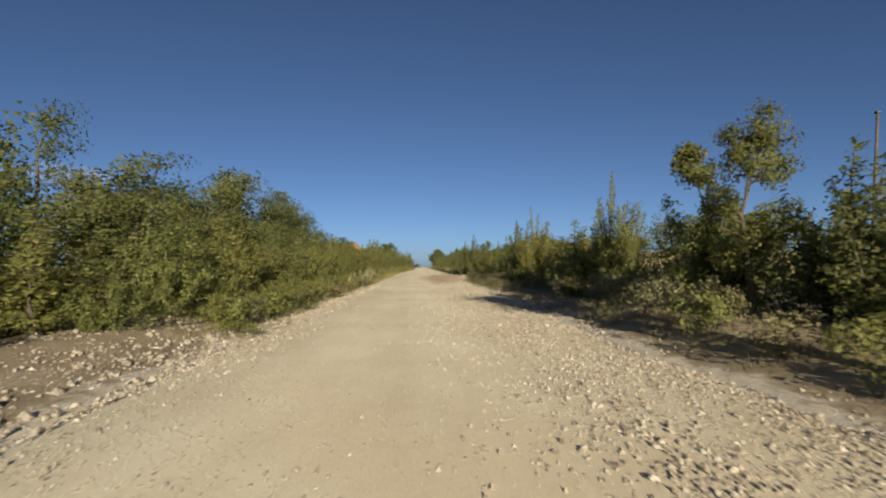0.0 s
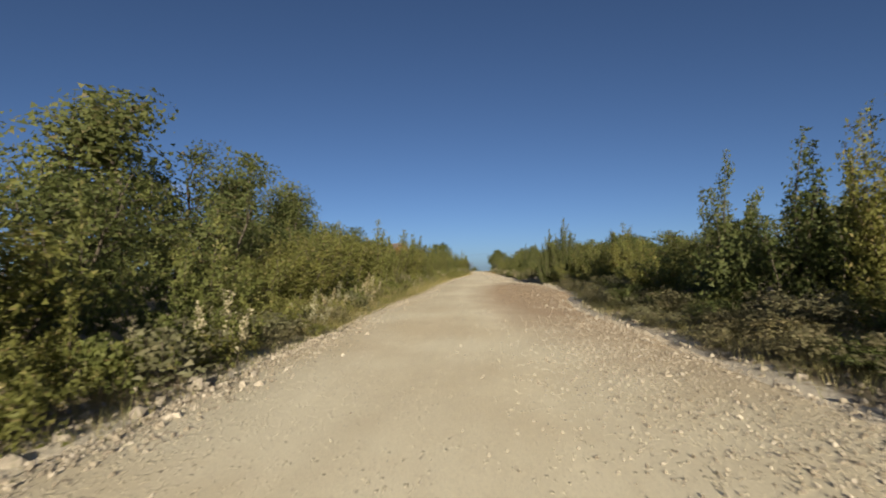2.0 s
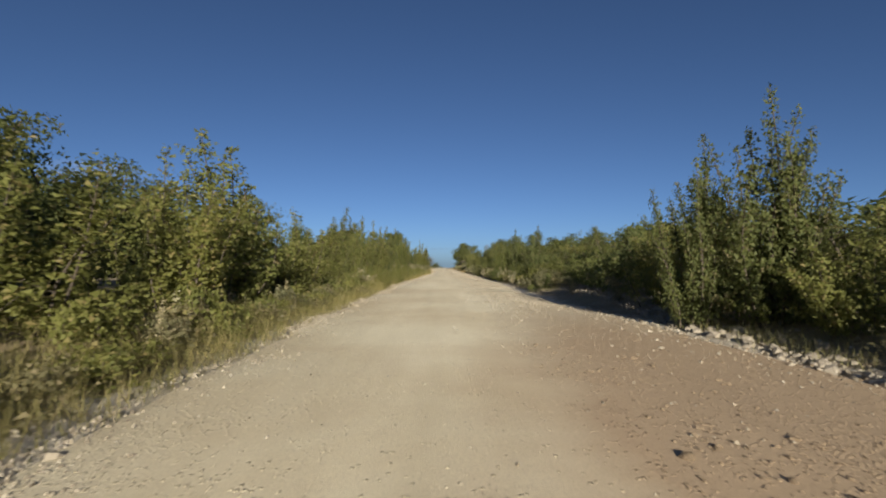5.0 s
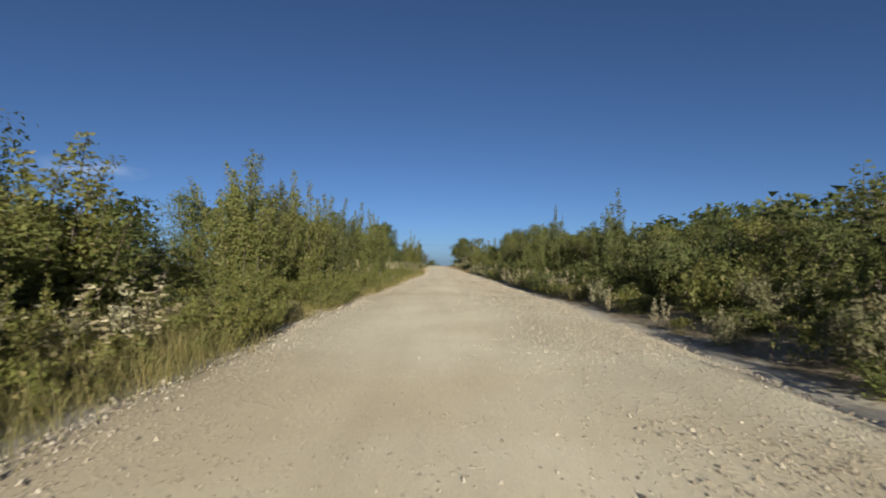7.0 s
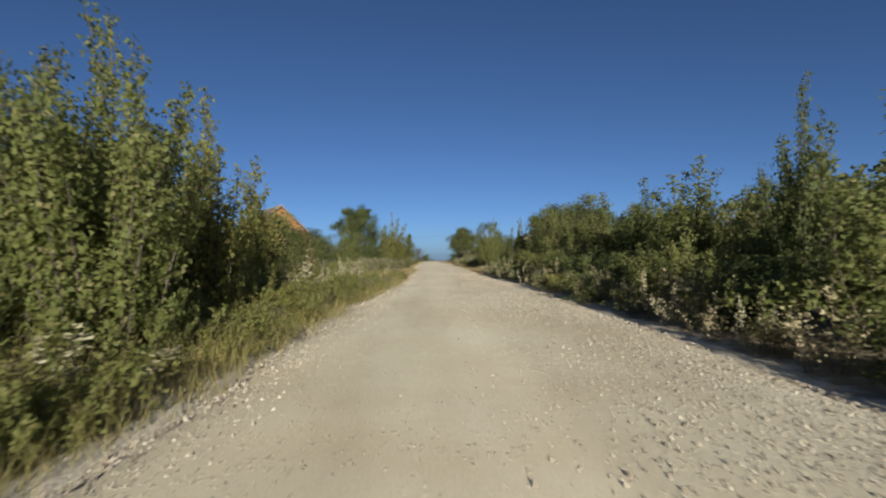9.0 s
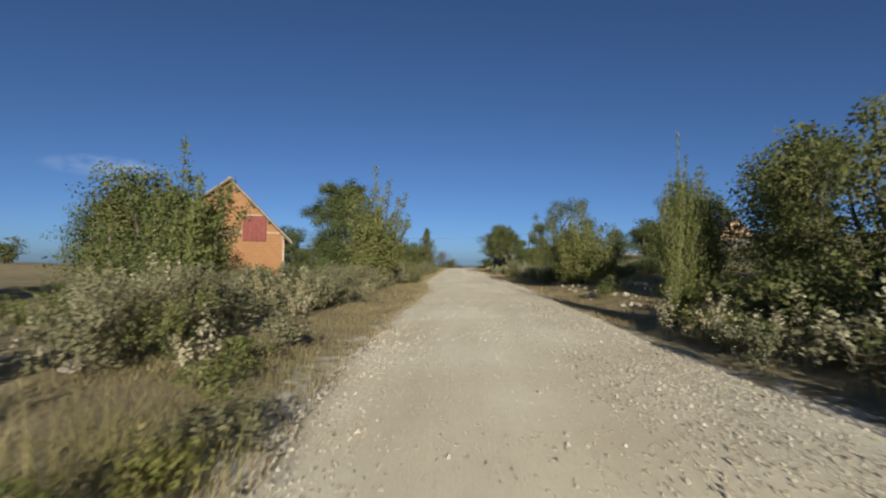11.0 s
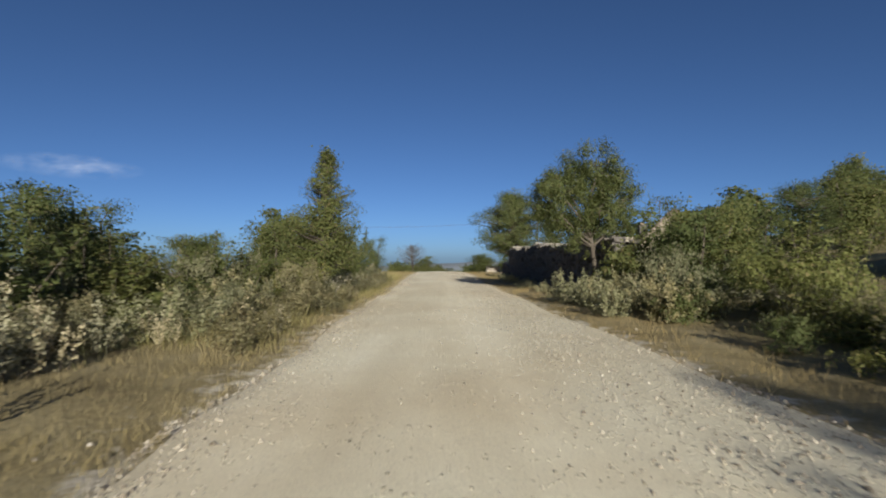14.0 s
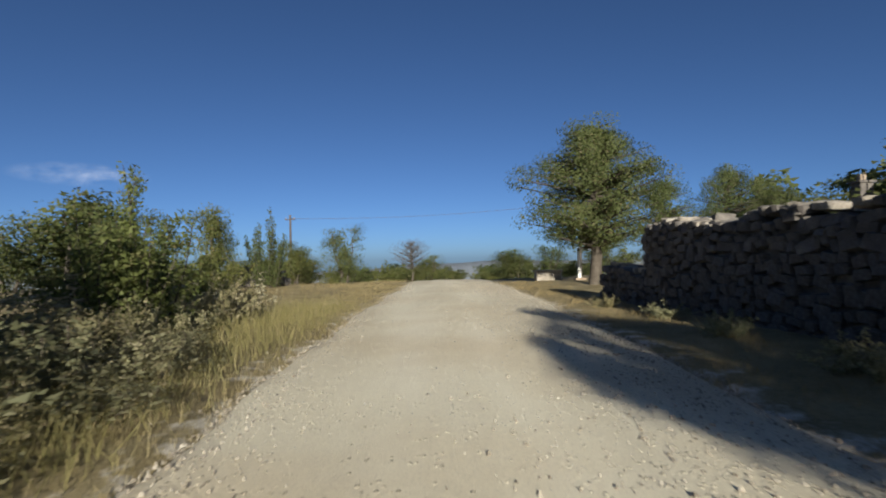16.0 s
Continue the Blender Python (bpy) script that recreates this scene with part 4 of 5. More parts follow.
# ---- third stretch, right ----
for kind, x, y, h, r in (("dark", 5.4, 101.6, 2.9, 0.7), ("spray", 3.35, 97.8, 2.9, 0.32), ("oak", 7.0, 100.5, 3.6, 1.5), ("oak", 8.7, 103.5, 3.8, 1.6), ("oak", 6.5, 97.6, 3.4, 1.2), ("oak", 9.5, 98.8, 3.8, 1.8), ("oak", 8.0, 107.6, 3.5, 1.3), ("ash", 6.6, 104.2, 2.2, 1.1), ("open", 4.35, 111.4, 3.45, 1.45), ("low", 5.4, 112.6, 1.2, 1.0), ("spray", 4.3, 108.6, 2.8, 1.15), ("bush", 5.0, 109.2, 2.0, 1.1), ("low", 5.6, 113.8, 1.5, 1.1), 
                         ("tall", 16.5, 129.5, 5.6, 1.7), ("oak", 13, 126, 2.4, 1.6), ("oak", 25, 150, 4.6, 2.4), ("oak", 29, 158, 5.2, 2.6), ("oak", 39, 168, 7.2, 2.6), ("oak", 21, 146, 4.4, 2.2), ("oak", 12.5, 142, 3.5, 1.8), ("oak", 10.2, 141, 3.6, 1.4), ("round", 16, 143, 4.2, 1.7), ("oak", 44, 160, 4.6, 3),
                         ("corner", 3.95, 133.6, 4.1, 1.5), ("dark", 5.4, 133.0, 2.4, 0.9), ("oak", 5.9, 132.6, 2.3, 1.0), ("oak", 7.1, 132.4, 2.3, 1.1), ("low", 4.4, 132.2, 1.5, 0.9), ("low", 5.0, 134.8, 1.9, 0.8), ("bramble", 4.5, 130.0, 1.3, 0.9), ("ash", 5.8, 128.4, 1.7, 0.9), ("bramble", 4.8, 126.8, 1.2, 0.9), ("oak", 5.2, 131.0, 1.95, 0.9), ("oak", 6.2, 131.6, 2.2, 1.0), ("oak", 7.5, 134, 2.4, 1.3), ("yard", 5.3, 156.5, 5.9, 2.6),
                         ("round", 8.4, 158, 3.9, 1.5), ("round", 10.9, 158.4, 4.2, 1.4), ("round", 13.4, 160.5, 4.1, 0.95), ("oak", 7.6, 147.5, 2.3, 1.1), ("oak", 9.0, 149.5, 2.4, 1.3), ("bush", 6.6, 145, 2.0, 0.9), ("round", 11.3, 156, 3.1, 0.9), ("oak", 18.0, 150, 3.4, 1.6), ("oak", 4.9, 178, 2.6, 1.6),
                         ("oak", 7.6, 176, 2.6, 1.7), ("oak", 10.5, 174, 2.8, 1.7), ("oak", 14.5, 172, 3.2, 2.0), ("low", 8.5, 122, 0.8, 1.2), ("low", 10, 115, 0.8, 1.3)):
    grow(kind, x, y, h, r)
for y in np.arange(99, 131, 1.0):
    if y > 110 or RNG.uniform() < 0.35:
        grow("low" if RNG.uniform() < 0.7 else "herb", between(3.5, 4.4), y + between(-0.5, 0.5), between(0.3, 0.7))
    if y > 112:
        grow("bramble" if y > 118 or RNG.uniform() < 0.5 else "low", between(4.9, 7.4), y + between(-0.5, 0.5), between(0.45, 0.85), between(0.7, 1.0))
    if RNG.uniform() < 0.7:
        grow("bramble" if RNG.uniform() < 0.5 else "low", between(8.0, 13.0), y, between(0.35, 0.7), between(0.6, 1.0))
for y in np.arange(128.6, 132.6, 0.9):
    grow("pale", between(2.9, 3.7), y, between(0.75, 1.0), between(0.6, 0.8))
    grow("pale", between(3.7, 4.6), y + 0.4, between(0.7, 1.0), between(0.6, 0.8))
for y in np.arange(136, 150, 2.1):
    grow("pale", between(3.1, 3.6), y, between(0.25, 0.42), between(0.35, 0.5))

for y in np.arange(126.5, 135, 1.0):
    grow("pale" if RNG.uniform() < 0.6 else "bramble", -between(2.4, 3.3), y, between(0.65, 1.05), between(0.65, 0.95))
    grow("bramble" if RNG.uniform() < 0.8 else "low", -between(3.8, 5.4), y, between(0.8, 1.4), between(0.8, 1.1))
for y in np.arange(135.5, 143, 1.4):
    grow("bramble", -between(2.7, 3.6), y, between(0.6, 0.85), between(0.7, 0.9))
for y in np.arange(17, 49, 1.5):
    grow("thistle", float(edge_left(y)) - between(0.3, 1.1), y + between(-0.4, 0.4), between(0.5, 0.95))
for y in np.arange(94, 128, 1.1):
    grow("thistle", float(edge_left(y)) - between(0.9, 2.6), y + between(-0.5, 0.5), between(0.4, 0.7))
for k in range(46):
    side = -1 if k % 2 else 1
    grow("far", side * between(20, 75), between(120, 260) if side < 0 else between(165, 260), between(3.0, 5.5), between(2.0, 3.6))
for k in range(16):
    grow("far", -between(14, 45), between(60, 120), between(3.0, 5.0), between(2.0, 3.4))
for y in np.arange(112.5, 124, 0.9):
    grow("thistle", between(3.4, 4.7), y + between(-0.4, 0.4), between(0.6, 1.1))
for y in np.arange(126, 144, 0.6):
    grow("grey" if RNG.uniform() < 0.6 else "thistle", float(edge_left(y)) - between(0.4, 1.1), y + between(-0.3, 0.3), between(0.3, 0.6), between(0.35, 0.5))
# dry tangled weeds between the straw verge and the lower ground
WEEDS = np.random.default_rng(77)
for y in np.arange(92, 127, 0.28):
    pick = WEEDS.uniform()
    kind = "bramble" if pick < (0.4 if y < 115 else 0.15) else "grey" if pick < (0.65 if y < 115 else 0.4) else "thistle"
    strip = 1.3 - 0.55 * float(smooth_step((y - 107) / 3)) + 0.9 * float(smooth_step((y - 116.3) / 2.5))
    if kind == "bramble" and WEEDS.uniform() < 0.35:
        kind = "pale"
    grow(kind, float(edge_left(y)) - strip - 2.4 * float(WEEDS.uniform()) ** 1.3, y, float(WEEDS.uniform(0.45, 0.85)), float(WEEDS.uniform(0.45, 0.7)) if kind != "thistle" else None)
for y in np.arange(112.6, 116.6, 0.25):
    grow("low" if WEEDS.uniform() < 0.3 else "bramble" if WEEDS.uniform() < 0.6 else "grey", float(edge_left(y)) - float(WEEDS.uniform(0.45, 1.5)), y, float(WEEDS.uniform(0.45, 0.75)), float(WEEDS.uniform(0.45, 0.65)))
for k in range(60):
    grow("low" if WEEDS.uniform() < 0.5 else "bramble", float(WEEDS.uniform(4.3, 9.5)), float(WEEDS.uniform(113, 129)), float(WEEDS.uniform(0.5, 0.9)), float(WEEDS.uniform(0.7, 1.0)))
for y in np.arange(64, 97, 0.9):
    grow("thistle", float(edge_right(y)) + float(WEEDS.uniform(0.35, 0.9)), y, float(WEEDS.uniform(0.5, 0.9)))
for k in range(12):
    grow("pale" if k % 3 else "thistle", -float(WEEDS.uniform(3.1, 4.6)), float(WEEDS.uniform(142.5, 147.5)), float(WEEDS.uniform(0.65, 0.95)), float(WEEDS.uniform(0.5, 0.75)))
# dry brown scrub at the foot of the shrubs, and low growth beyond the crest of the road
for y in np.arange(20, 41, 0.7):
    grow("grey" if WEEDS.uniform() < 0.6 else "low", float(edge_right(y)) + float(WEEDS.uniform(0.7, 1.9)), y, float(WEEDS.uniform(0.3, 0.6)), float(WEEDS.uniform(0.4, 0.65)))
for y in np.arange(17, 43, 0.5):
    grow("grey", float(edge_right(y)) + float(WEEDS.uniform(0.4, 1.4)), y, float(WEEDS.uniform(0.25, 0.45)), float(WEEDS.uniform(0.4, 0.6)))
for k in range(26):
    grow("far", float(WEEDS.uniform(-16, 12)), float(WEEDS.uniform(198, 225)), float(WEEDS.uniform(1.6, 2.6)), float(WEEDS.uniform(1.4, 2.2)))
# shrubs behind the start of the walk, known by their shadows on the road
grow("high", 4.3, -1.3, 3.75, 1.35)
for y in np.arange(5.5, 95, 0.75):
    grow("herb", float(edge_left(y)) - between(0.15, 0.8), y + between(-0.3, 0.3), between(0.22, 0.55), between(0.28, 0.45))
for y in np.arange(56, 98, 1.1):
    grow("herb", float(edge_right(y)) + between(0.3, 1.2), y + between(-0.4, 0.4), between(0.22, 0.5), between(0.28, 0.45))
for x, y, h in ((18.5, 84, 4.2), (19.5, 88, 4.4), (20.5, 92, 4.6), (21.5, 96, 4.4), (17.6, 80, 4.2), (23, 99, 4.6)):
    grow("far", x, y, h, 2.4)
for y in np.arange(82, 97, 1.3):
    grow("mid" if RNG.uniform() < 0.4 else "bush", -between(5.5, 9.5), y + between(-0.5, 0.5), between(1.2, 2.2) if y < 86 else between(0.6, 1.0), between(1.0, 1.5))
for y in np.arange(1.5, 10, 0.8):
    grow("grey" if RNG.uniform() < 0.5 else "herb", between(3.2, 4.1), y + between(-0.3, 0.3), between(0.35, 0.8), between(0.4, 0.6))
for k in range(14):
    grow("bush" if k % 2 else "oak", -between(2.5, 16) if k % 3 else between(3.5, 12), between(172, 192), between(1.3, 2.2), between(1.2, 1.8))
for y in np.arange(31.5, 56, 1.5):
    grow("bush", -between(3.7, 5.2), y + between(-0.4, 0.4), between(0.5, 0.8) if 34.5 < y < 43.5 else between(0.8, 1.4), between(0.7, 1.0))
for y in np.arange(6, 58, 0.85):
    grow("herb", float(edge_left(y)) - between(0.35, 0.8), y + between(-0.3, 0.3), between(0.35, 0.65), between(0.42, 0.6))
for y in np.arange(56, 84, 0.75):
    grow("bush" if RNG.uniform() < 0.75 else "thistle", float(edge_left(y)) - between(0.35, 0.95), y + between(-0.3, 0.3), between(0.55, 1.0), between(0.45, 0.65))
for y in np.arange(56, 98, 1.1):
    grow("low" if RNG.uniform() < 0.5 else "herb", between(3.2, 3.9) + 0.6 * float(1 - smooth_step((y - 64) / 6)), y + between(-0.4, 0.4), between(0.35, 0.85), between(0.45, 0.7))


# ---- stones ----
ICO_V = []
g = (1 + 5 ** 0.5) / 2
for a in (-1, 1):
    for c in (-g, g):
        ICO_V += [(0, a, c), (a, c, 0), (c, 0, a)]
ICO = bmesh.new()
for v in ICO_V:
    ICO.verts.new(Vector(v).normalized())
bmesh.ops.convex_hull(ICO, input=ICO.verts)
ICO.verts.index_update()
ICO_POINTS = np.array([v.co[:] for v in ICO.verts])
ICO_FACES = np.array([[v.index for v in f.verts] for f in ICO.faces])
ICO.free()
# a broken chip: five corners round its foot and three on top
CHIP_POINTS = np.array([(math.cos(a), math.sin(a), 0) for a in (0.0, 1.26, 2.51, 3.77, 5.03)] + [(0.55 * math.cos(a), 0.55 * math.sin(a), 1) for a in (0.6, 2.7, 4.8)])
CHIP_FACES = np.array([(0, 1, 5), (1, 2, 5), (2, 6, 5), (2, 3, 6), (3, 4, 6), (4, 7, 6), (4, 0, 7), (0, 5, 7), (5, 6, 7)])


def scatter(name, places, sizes, mat, label, category, rng, points=CHIP_POINTS, tris=CHIP_FACES, flat=0.8):
    """Many small stones in one mesh, each turned and dented on its own."""
    n, k = len(places), len(points)
    turn = rng.uniform(0, 6.28, n)
    p = points[None] * (1 + rng.uniform(-0.28, 0.28, (n, k, 1))) * rng.uniform(0.7, 1.3, (n, 1, 3)) * np.array((1, 1, flat))
    tilt = rng.normal(0, 0.3, n)
    c, s = np.cos(tilt)[:, None], np.sin(tilt)[:, None]
    y, z = p[:, :, 1] * c - p[:, :, 2] * s, p[:, :, 1] * s + p[:, :, 2] * c
    c, s = np.cos(turn)[:, None], np.sin(turn)[:, None]
    v = np.stack([p[:, :, 0] * c - y * s, p[:, :, 0] * s + y * c, z], -1) * sizes[:, None, None] + places[:, None]
    f = (tris[None] + (np.arange(n) * k)[:, None, None]).reshape(-1, 3)
    ob = mesh_object(name, v.reshape(-1, 3).tolist(), f.tolist(), mat)
    return tagged(ob, label, category, kind="stuff")


def surface(x, y, a=None, b=None):
    if a is None:
        a, b = float(edge_left(y)), float(edge_right(y))
    return road_height(x, y, a, b) if a + 0.08 < x < b - 0.08 else float(ground_height(x, y))


def pebble_material():
    m, n, l, b = material("loose_limestone_chips", 0.9)
    gi = n.new("ShaderNodeNewGeometry")
    tone = ramp(n, l, gi.outputs["Random Per Island"], [(0.0, (0.14, 0.115, 0.085)), (0.5, (0.25, 0.215, 0.162)), (0.9, (0.33, 0.29, 0.23)), (1.0, (0.42, 0.375, 0.305))])
    l.new(tone.outputs[0], b.inputs["Base Color"])
    return m


PEBBLE = pebble_material()


def gravel():
    rng = np.random.default_rng(21)
    pts, size = [], []
    for _ in range(22000):
        y = rng.uniform(-2, 158)
        a, b = float(edge_left(y)), float(edge_right(y))
        pick = rng.uniform()
        if pick < 0.26:
            x = a + rng.normal(0.0, 0.28)
        elif pick < 0.62:
            x = b + rng.normal(-0.35, 0.42)
        elif pick < 0.84:
            # the windrow that the wheels have thrown up
            x = 1.25 + rng.normal(0, 0.22) + 0.25 * math.sin(y * 0.21)
        else:
            x = rng.uniform(a, b)
        if pick >= 0.84 and abs(x) < 1.0 and rng.uniform() < 0.6:
            continue
        if pick < 0.84 and noise.noise((x * 0.5, y * 0.35, 3.0)) < rng.uniform(-0.35, 0.25):
            continue
        if 26 < y < 46 and x > 0.9 and rng.uniform() < 0.8:
            continue
        s = min(0.02, 0.0082 * math.exp(rng.normal(0, 0.38)) * (1.2 if pick < 0.62 else 0.9))
        pts.append((x, y, surface(x, y) - s * 0.1))
        size.append(s)
    # the loose heap near the start
    for _ in range(6500):
        y = rng.uniform(-1.5, 11)
        x = rng.choice([1.15, 2.5]) + rng.normal(0, 0.3) + 0.03 * y
        if noise.noise((x * 0.8, y * 0.5, 11.0)) < rng.uniform(-0.5, 0.2):
            continue
        s = min(0.026, 0.0125 * math.exp(rng.normal(0, 0.35)))
        pts.append((x, y, surface(x, y) - s * 0.1))
        size.append(s)
    scatter("gravel", np.array(pts), np.array(size), PEBBLE, "loose pale limestone chips along the road", "gravel", rng)


def rough_stone(name, seed, mat):
    rng = np.random.default_rng(seed)
    v = ICO_POINTS * (1 + rng.uniform(-0.2, 0.2, (12, 1))) * rng.uniform(0.75, 1.25, 3) * np.array((1, 1, 0.7))
    me = bpy.data.meshes.new(name)
    me.from_pydata(v.tolist(), [], ICO_FACES.tolist())
    me.materials.append(mat)
    return me


def rock_bank(label, spots, seed, mat=STONE):
    """A low bank of rubble; each stone is a piece of it."""
    rng = np.random.default_rng(seed)
    shapes = [rough_stone("stone", seed + k, mat) for k in range(6)]
    bank = tagged(new("rubble_bank"), label, "rubble bank")
    for x, y, s in spots:
        ob = new("stone", shapes[int(rng.integers(6))])
        ob.parent = bank
        ob.matrix_basis = pose(x, y, surface(x, y) + (0.1 if mat == EARTH_STONE else 0.3) * s, float(rng.uniform(-25, 25)), float(rng.uniform(-25, 25)), float(rng.uniform(0, 360))) @ Matrix.Scale(s, 4)


SPLINTER_POINTS = np.array([(1, 0, 0), (-0.5, 0.87, 0), (-0.5, -0.87, 0), (0.1, 0.05, 1)])
SPLINTER_FACES = np.array([(0, 1, 3), (1, 2, 3), (2, 0, 3)])


def grit():
    """The fine broken stone on the outer parts of the road."""
    rng = np.random.default_rng(37)
    pts, size = [], []
    along = rng.uniform(-2, 158, 240000)
    for y, a, b in zip(along.tolist(), edge_left(along).tolist(), edge_right(along).tolist()):
        if rng.uniform() < 0.72:
            x = b - abs(rng.normal(0, 0.9))
        else:
            x = a + abs(rng.normal(0, 0.3))
        if noise.noise((x * 0.6, y * 0.4, 5.0)) < rng.uniform(-0.5, 0.3):
            continue
        if y > 97 and rng.uniform() < 0.35 or 26 < y < 46 and x > 0.9 and rng.uniform() < 0.9:
            continue
        s = min(0.018, (0.0105 if y < 97 else 0.0085) * math.exp(rng.normal(0, 0.35)) * (1.25 if y < 12 else 1.0))
        pts.append((x, y, surface(x, y, a, b) - s * 0.1))
        size.append(s)
    scatter("grit", np.array(pts), np.array(size), PEBBLE, "fine broken limestone grit on the road", "grit", rng, SPLINTER_POINTS, SPLINTER_FACES, 1.1)


def rubble():
    """Broken stone too small to pick apart, thickest where the road meets the verge."""
    rng = np.random.default_rng(23)
    pts, size = [], []
    for _ in range(7000):
        if rng.uniform() < 0.7:
            y = rng.uniform(6, 50)
            x = float(edge_right(y)) + rng.normal(0.35, 0.55)
            if 31 < y < 38:
                continue
        else:
            y = rng.uniform(-2, 60)
            x = float(edge_left(y)) - rng.normal(0.15, 0.3)
        s = min(0.045, 0.016 * math.exp(rng.normal(0, 0.45)))
        pts.append((x, y, surface(x, y) - s * 0.1))
        size.append(s)
    for k in range(8000):
        if k < 4200:
            x, y = -rng.uniform(2.2, 4.6), rng.uniform(-2, 7)
        else:
            y = rng.uniform(5, 26)
            x = float(edge_left(y)) - rng.normal(0.1, 0.38)
        s = min(0.04, 0.013 * math.exp(rng.normal(0, 0.5)))
        pts.append((x, y, surface(x, y) - s * 0.1))
        size.append(s)
    scatter("rubble", np.array(pts), np.array(size), PEBBLE, "small broken limestone rubble along the verge", "rubble", rng)


def clods():
    rng = np.random.default_rng(29)
    pts, size = [], []
    for _ in range(9000):
        y = 36.5 + rng.normal(0, 4.2)
        x = rng.uniform(0.8, 3.7)
        if noise.noise((x * 0.9, y * 0.5, 8.0)) < rng.uniform(-0.4, 0.2):
            continue
        s = min(0.045, 0.0105 * math.exp(rng.normal(0, 0.5)))
        pts.append((x, y, surface(x, y) - s * 0.2))
        size.append(s)
    scatter("clods", np.array(pts), np.array(size), EARTH_STONE, "clods and stones pressed into the brown soil", "clods", rng, flat=0.5)


gravel()
grit()
rubble()
clods()
spots = []
for _ in range(270):
    y = between(9, 48)
    x = float(edge_right(y)) + 0.15 + abs(RNG.normal(0, 0.42)) - (0.5 if 30 < y < 48 and RNG.uniform() < 0.3 else 0)
    if not 31 < y < 38:
        spots.append((x, y, min(0.085, 0.03 * math.exp(RNG.normal(0, 0.5)))))
rock_bank("bank of broken pale limestone rubble along the verge", spots, 200)
for first, last, seed in ((38.5, 46.5, 300), (46.5, 55.0, 305)):
    spots = []
    for _ in range(290):
        y = between(first, last)
        spots.append((3.4 + 0.05 * (y - 39) + abs(float(RNG.normal(0, 0.55))), y, min(0.1, 0.042 * math.exp(RNG.normal(0, 0.45)))))
    rock_bank("heap of flat brownish limestone slabs on the verge", spots, seed)
spots = [(-between(2.3, 3.2), between(16.5, 22), min(0.09, 0.038 * math.exp(RNG.normal(0, 0.45)))) for _ in range(130)] + [(-between(2.3, 4.3), between(-1.0, 5.5), min(0.06, 0.022 * math.exp(RNG.normal(0, 0.45)))) for _ in range(160)]
rock_bank("heap of broken limestone below the hedge", spots, 310)
spots = []
for _ in range(150):
    y = between(-1, 40)
    spots.append((float(edge_left(y)) - 0.1 - abs(RNG.normal(0, 0.4)), y, min(0.075, 0.03 * math.exp(RNG.normal(0, 0.45)))))
rock_bank("scattered pale limestone rubble below the hedge", spots, 220)
spots = []
for _ in range(100):
    y = between(30, 43)
    spots.append((between(0.9, 3.5), y, min(0.05, 0.017 * math.exp(RNG.normal(0, 0.5)))))
rock_bank("half-buried stones in the brown soil of the road", spots, 240, EARTH_STONE)
spots = [(between(3.4, 7.0), between(99, 112), min(0.13, 0.042 * math.exp(RNG.normal(0, 0.5)))) for _ in range(300)]
rock_bank("pale stones scattered on the dry shaded ground", spots, 260)
spots = [(-between(2.6, 3.9), between(93, 101), min(0.15, 0.05 * math.exp(RNG.normal(0, 0.5)))) for _ in range(60)]
rock_bank("pale stones lying in the weedy verge", spots, 280)


# ---- grass ----
def grass(name, count, side, y0, y1, near, far, tall, mat, label, seed):
    rng = np.random.default_rng(seed)
    y = rng.uniform(y0, y1, count)
    # blades stand in tufts
    tuft = rng.integers(0, max(1, count // 6), count)
    ty, td = rng.uniform(y0, y1, count), rng.beta(1.2, 1.6, count)
    y = ty[tuft] + rng.normal(0, 0.12, count)
    off = near + (far - near) * td[tuft] + rng.normal(0, 0.12, count)
    x = np.where(side < 0, edge_left(y) - off, edge_right(y) + off)
    z = ground_height(x, y) - 0.02
    h = tall * rng.uniform(0.35, 1.0, count) * rng.uniform(0.6, 1.2, count)[tuft]
    lean = rng.normal(0, 0.35, (count, 2)) * h[:, None]
    a = rng.uniform(0, 6.28, count)
    w = rng.uniform(0.0014, 0.0034, count)
    p = np.stack([x, y, z], -1)
    s = np.stack([np.cos(a) * w, np.sin(a) * w, 0 * w], -1)
    tip = p + np.stack([lean[:, 0], lean[:, 1], h], -1)
    v = np.stack([p - s, p + s, tip], 1).reshape(-1, 3)
    faces = np.arange(count * 3).reshape(-1, 3).tolist()
    return tagged(mesh_object(name, v.tolist(), faces, mat), label, "grass", kind="stuff")


grass("verge_grass", 20000, -1, 5, 60, -0.1, 1.5, 0.26, GREEN_GRASS, "mixed green and dry grass under the hedge", 301)
grass("tall_grass", 26000, -1, 24, 58, -0.05, 1.5, 0.55, OLIVE_GRASS, "tall yellow-green grass and stalks below the hedge", 310)
grass("tall_grass", 20000, -1, 56, 92, 0.0, 1.5, 0.55, OLIVE_GRASS, "tall yellow-green grass and stalks below the hedge", 311)
grass("dry_grass", 16000, 1, 18, 46, 0.25, 1.9, 0.3, OLIVE_GRASS, "dry brownish grass below the shrubs", 312)
grass("verge_grass", 11000, -1, 55, 95, 0.1, 1.4, 0.24, GREEN_GRASS, "mixed green and dry grass under the hedge", 302)
grass("verge_grass", 12000, 1, -2, 98, 0.5, 2.2, 0.26, GREEN_GRASS, "thin dry grass below the shrubs", 303)
grass("dry_grass", 66000, -1, 90, 160, -0.2, 1.9, 0.13, STRAW, "short straw-coloured dry grass on the verge", 304)
grass("dry_grass", 14000, -1, 126, 150, 0.2, 2.0, 0.42, OLIVE_GRASS, "tall yellow-green and straw grass among the weeds", 309)
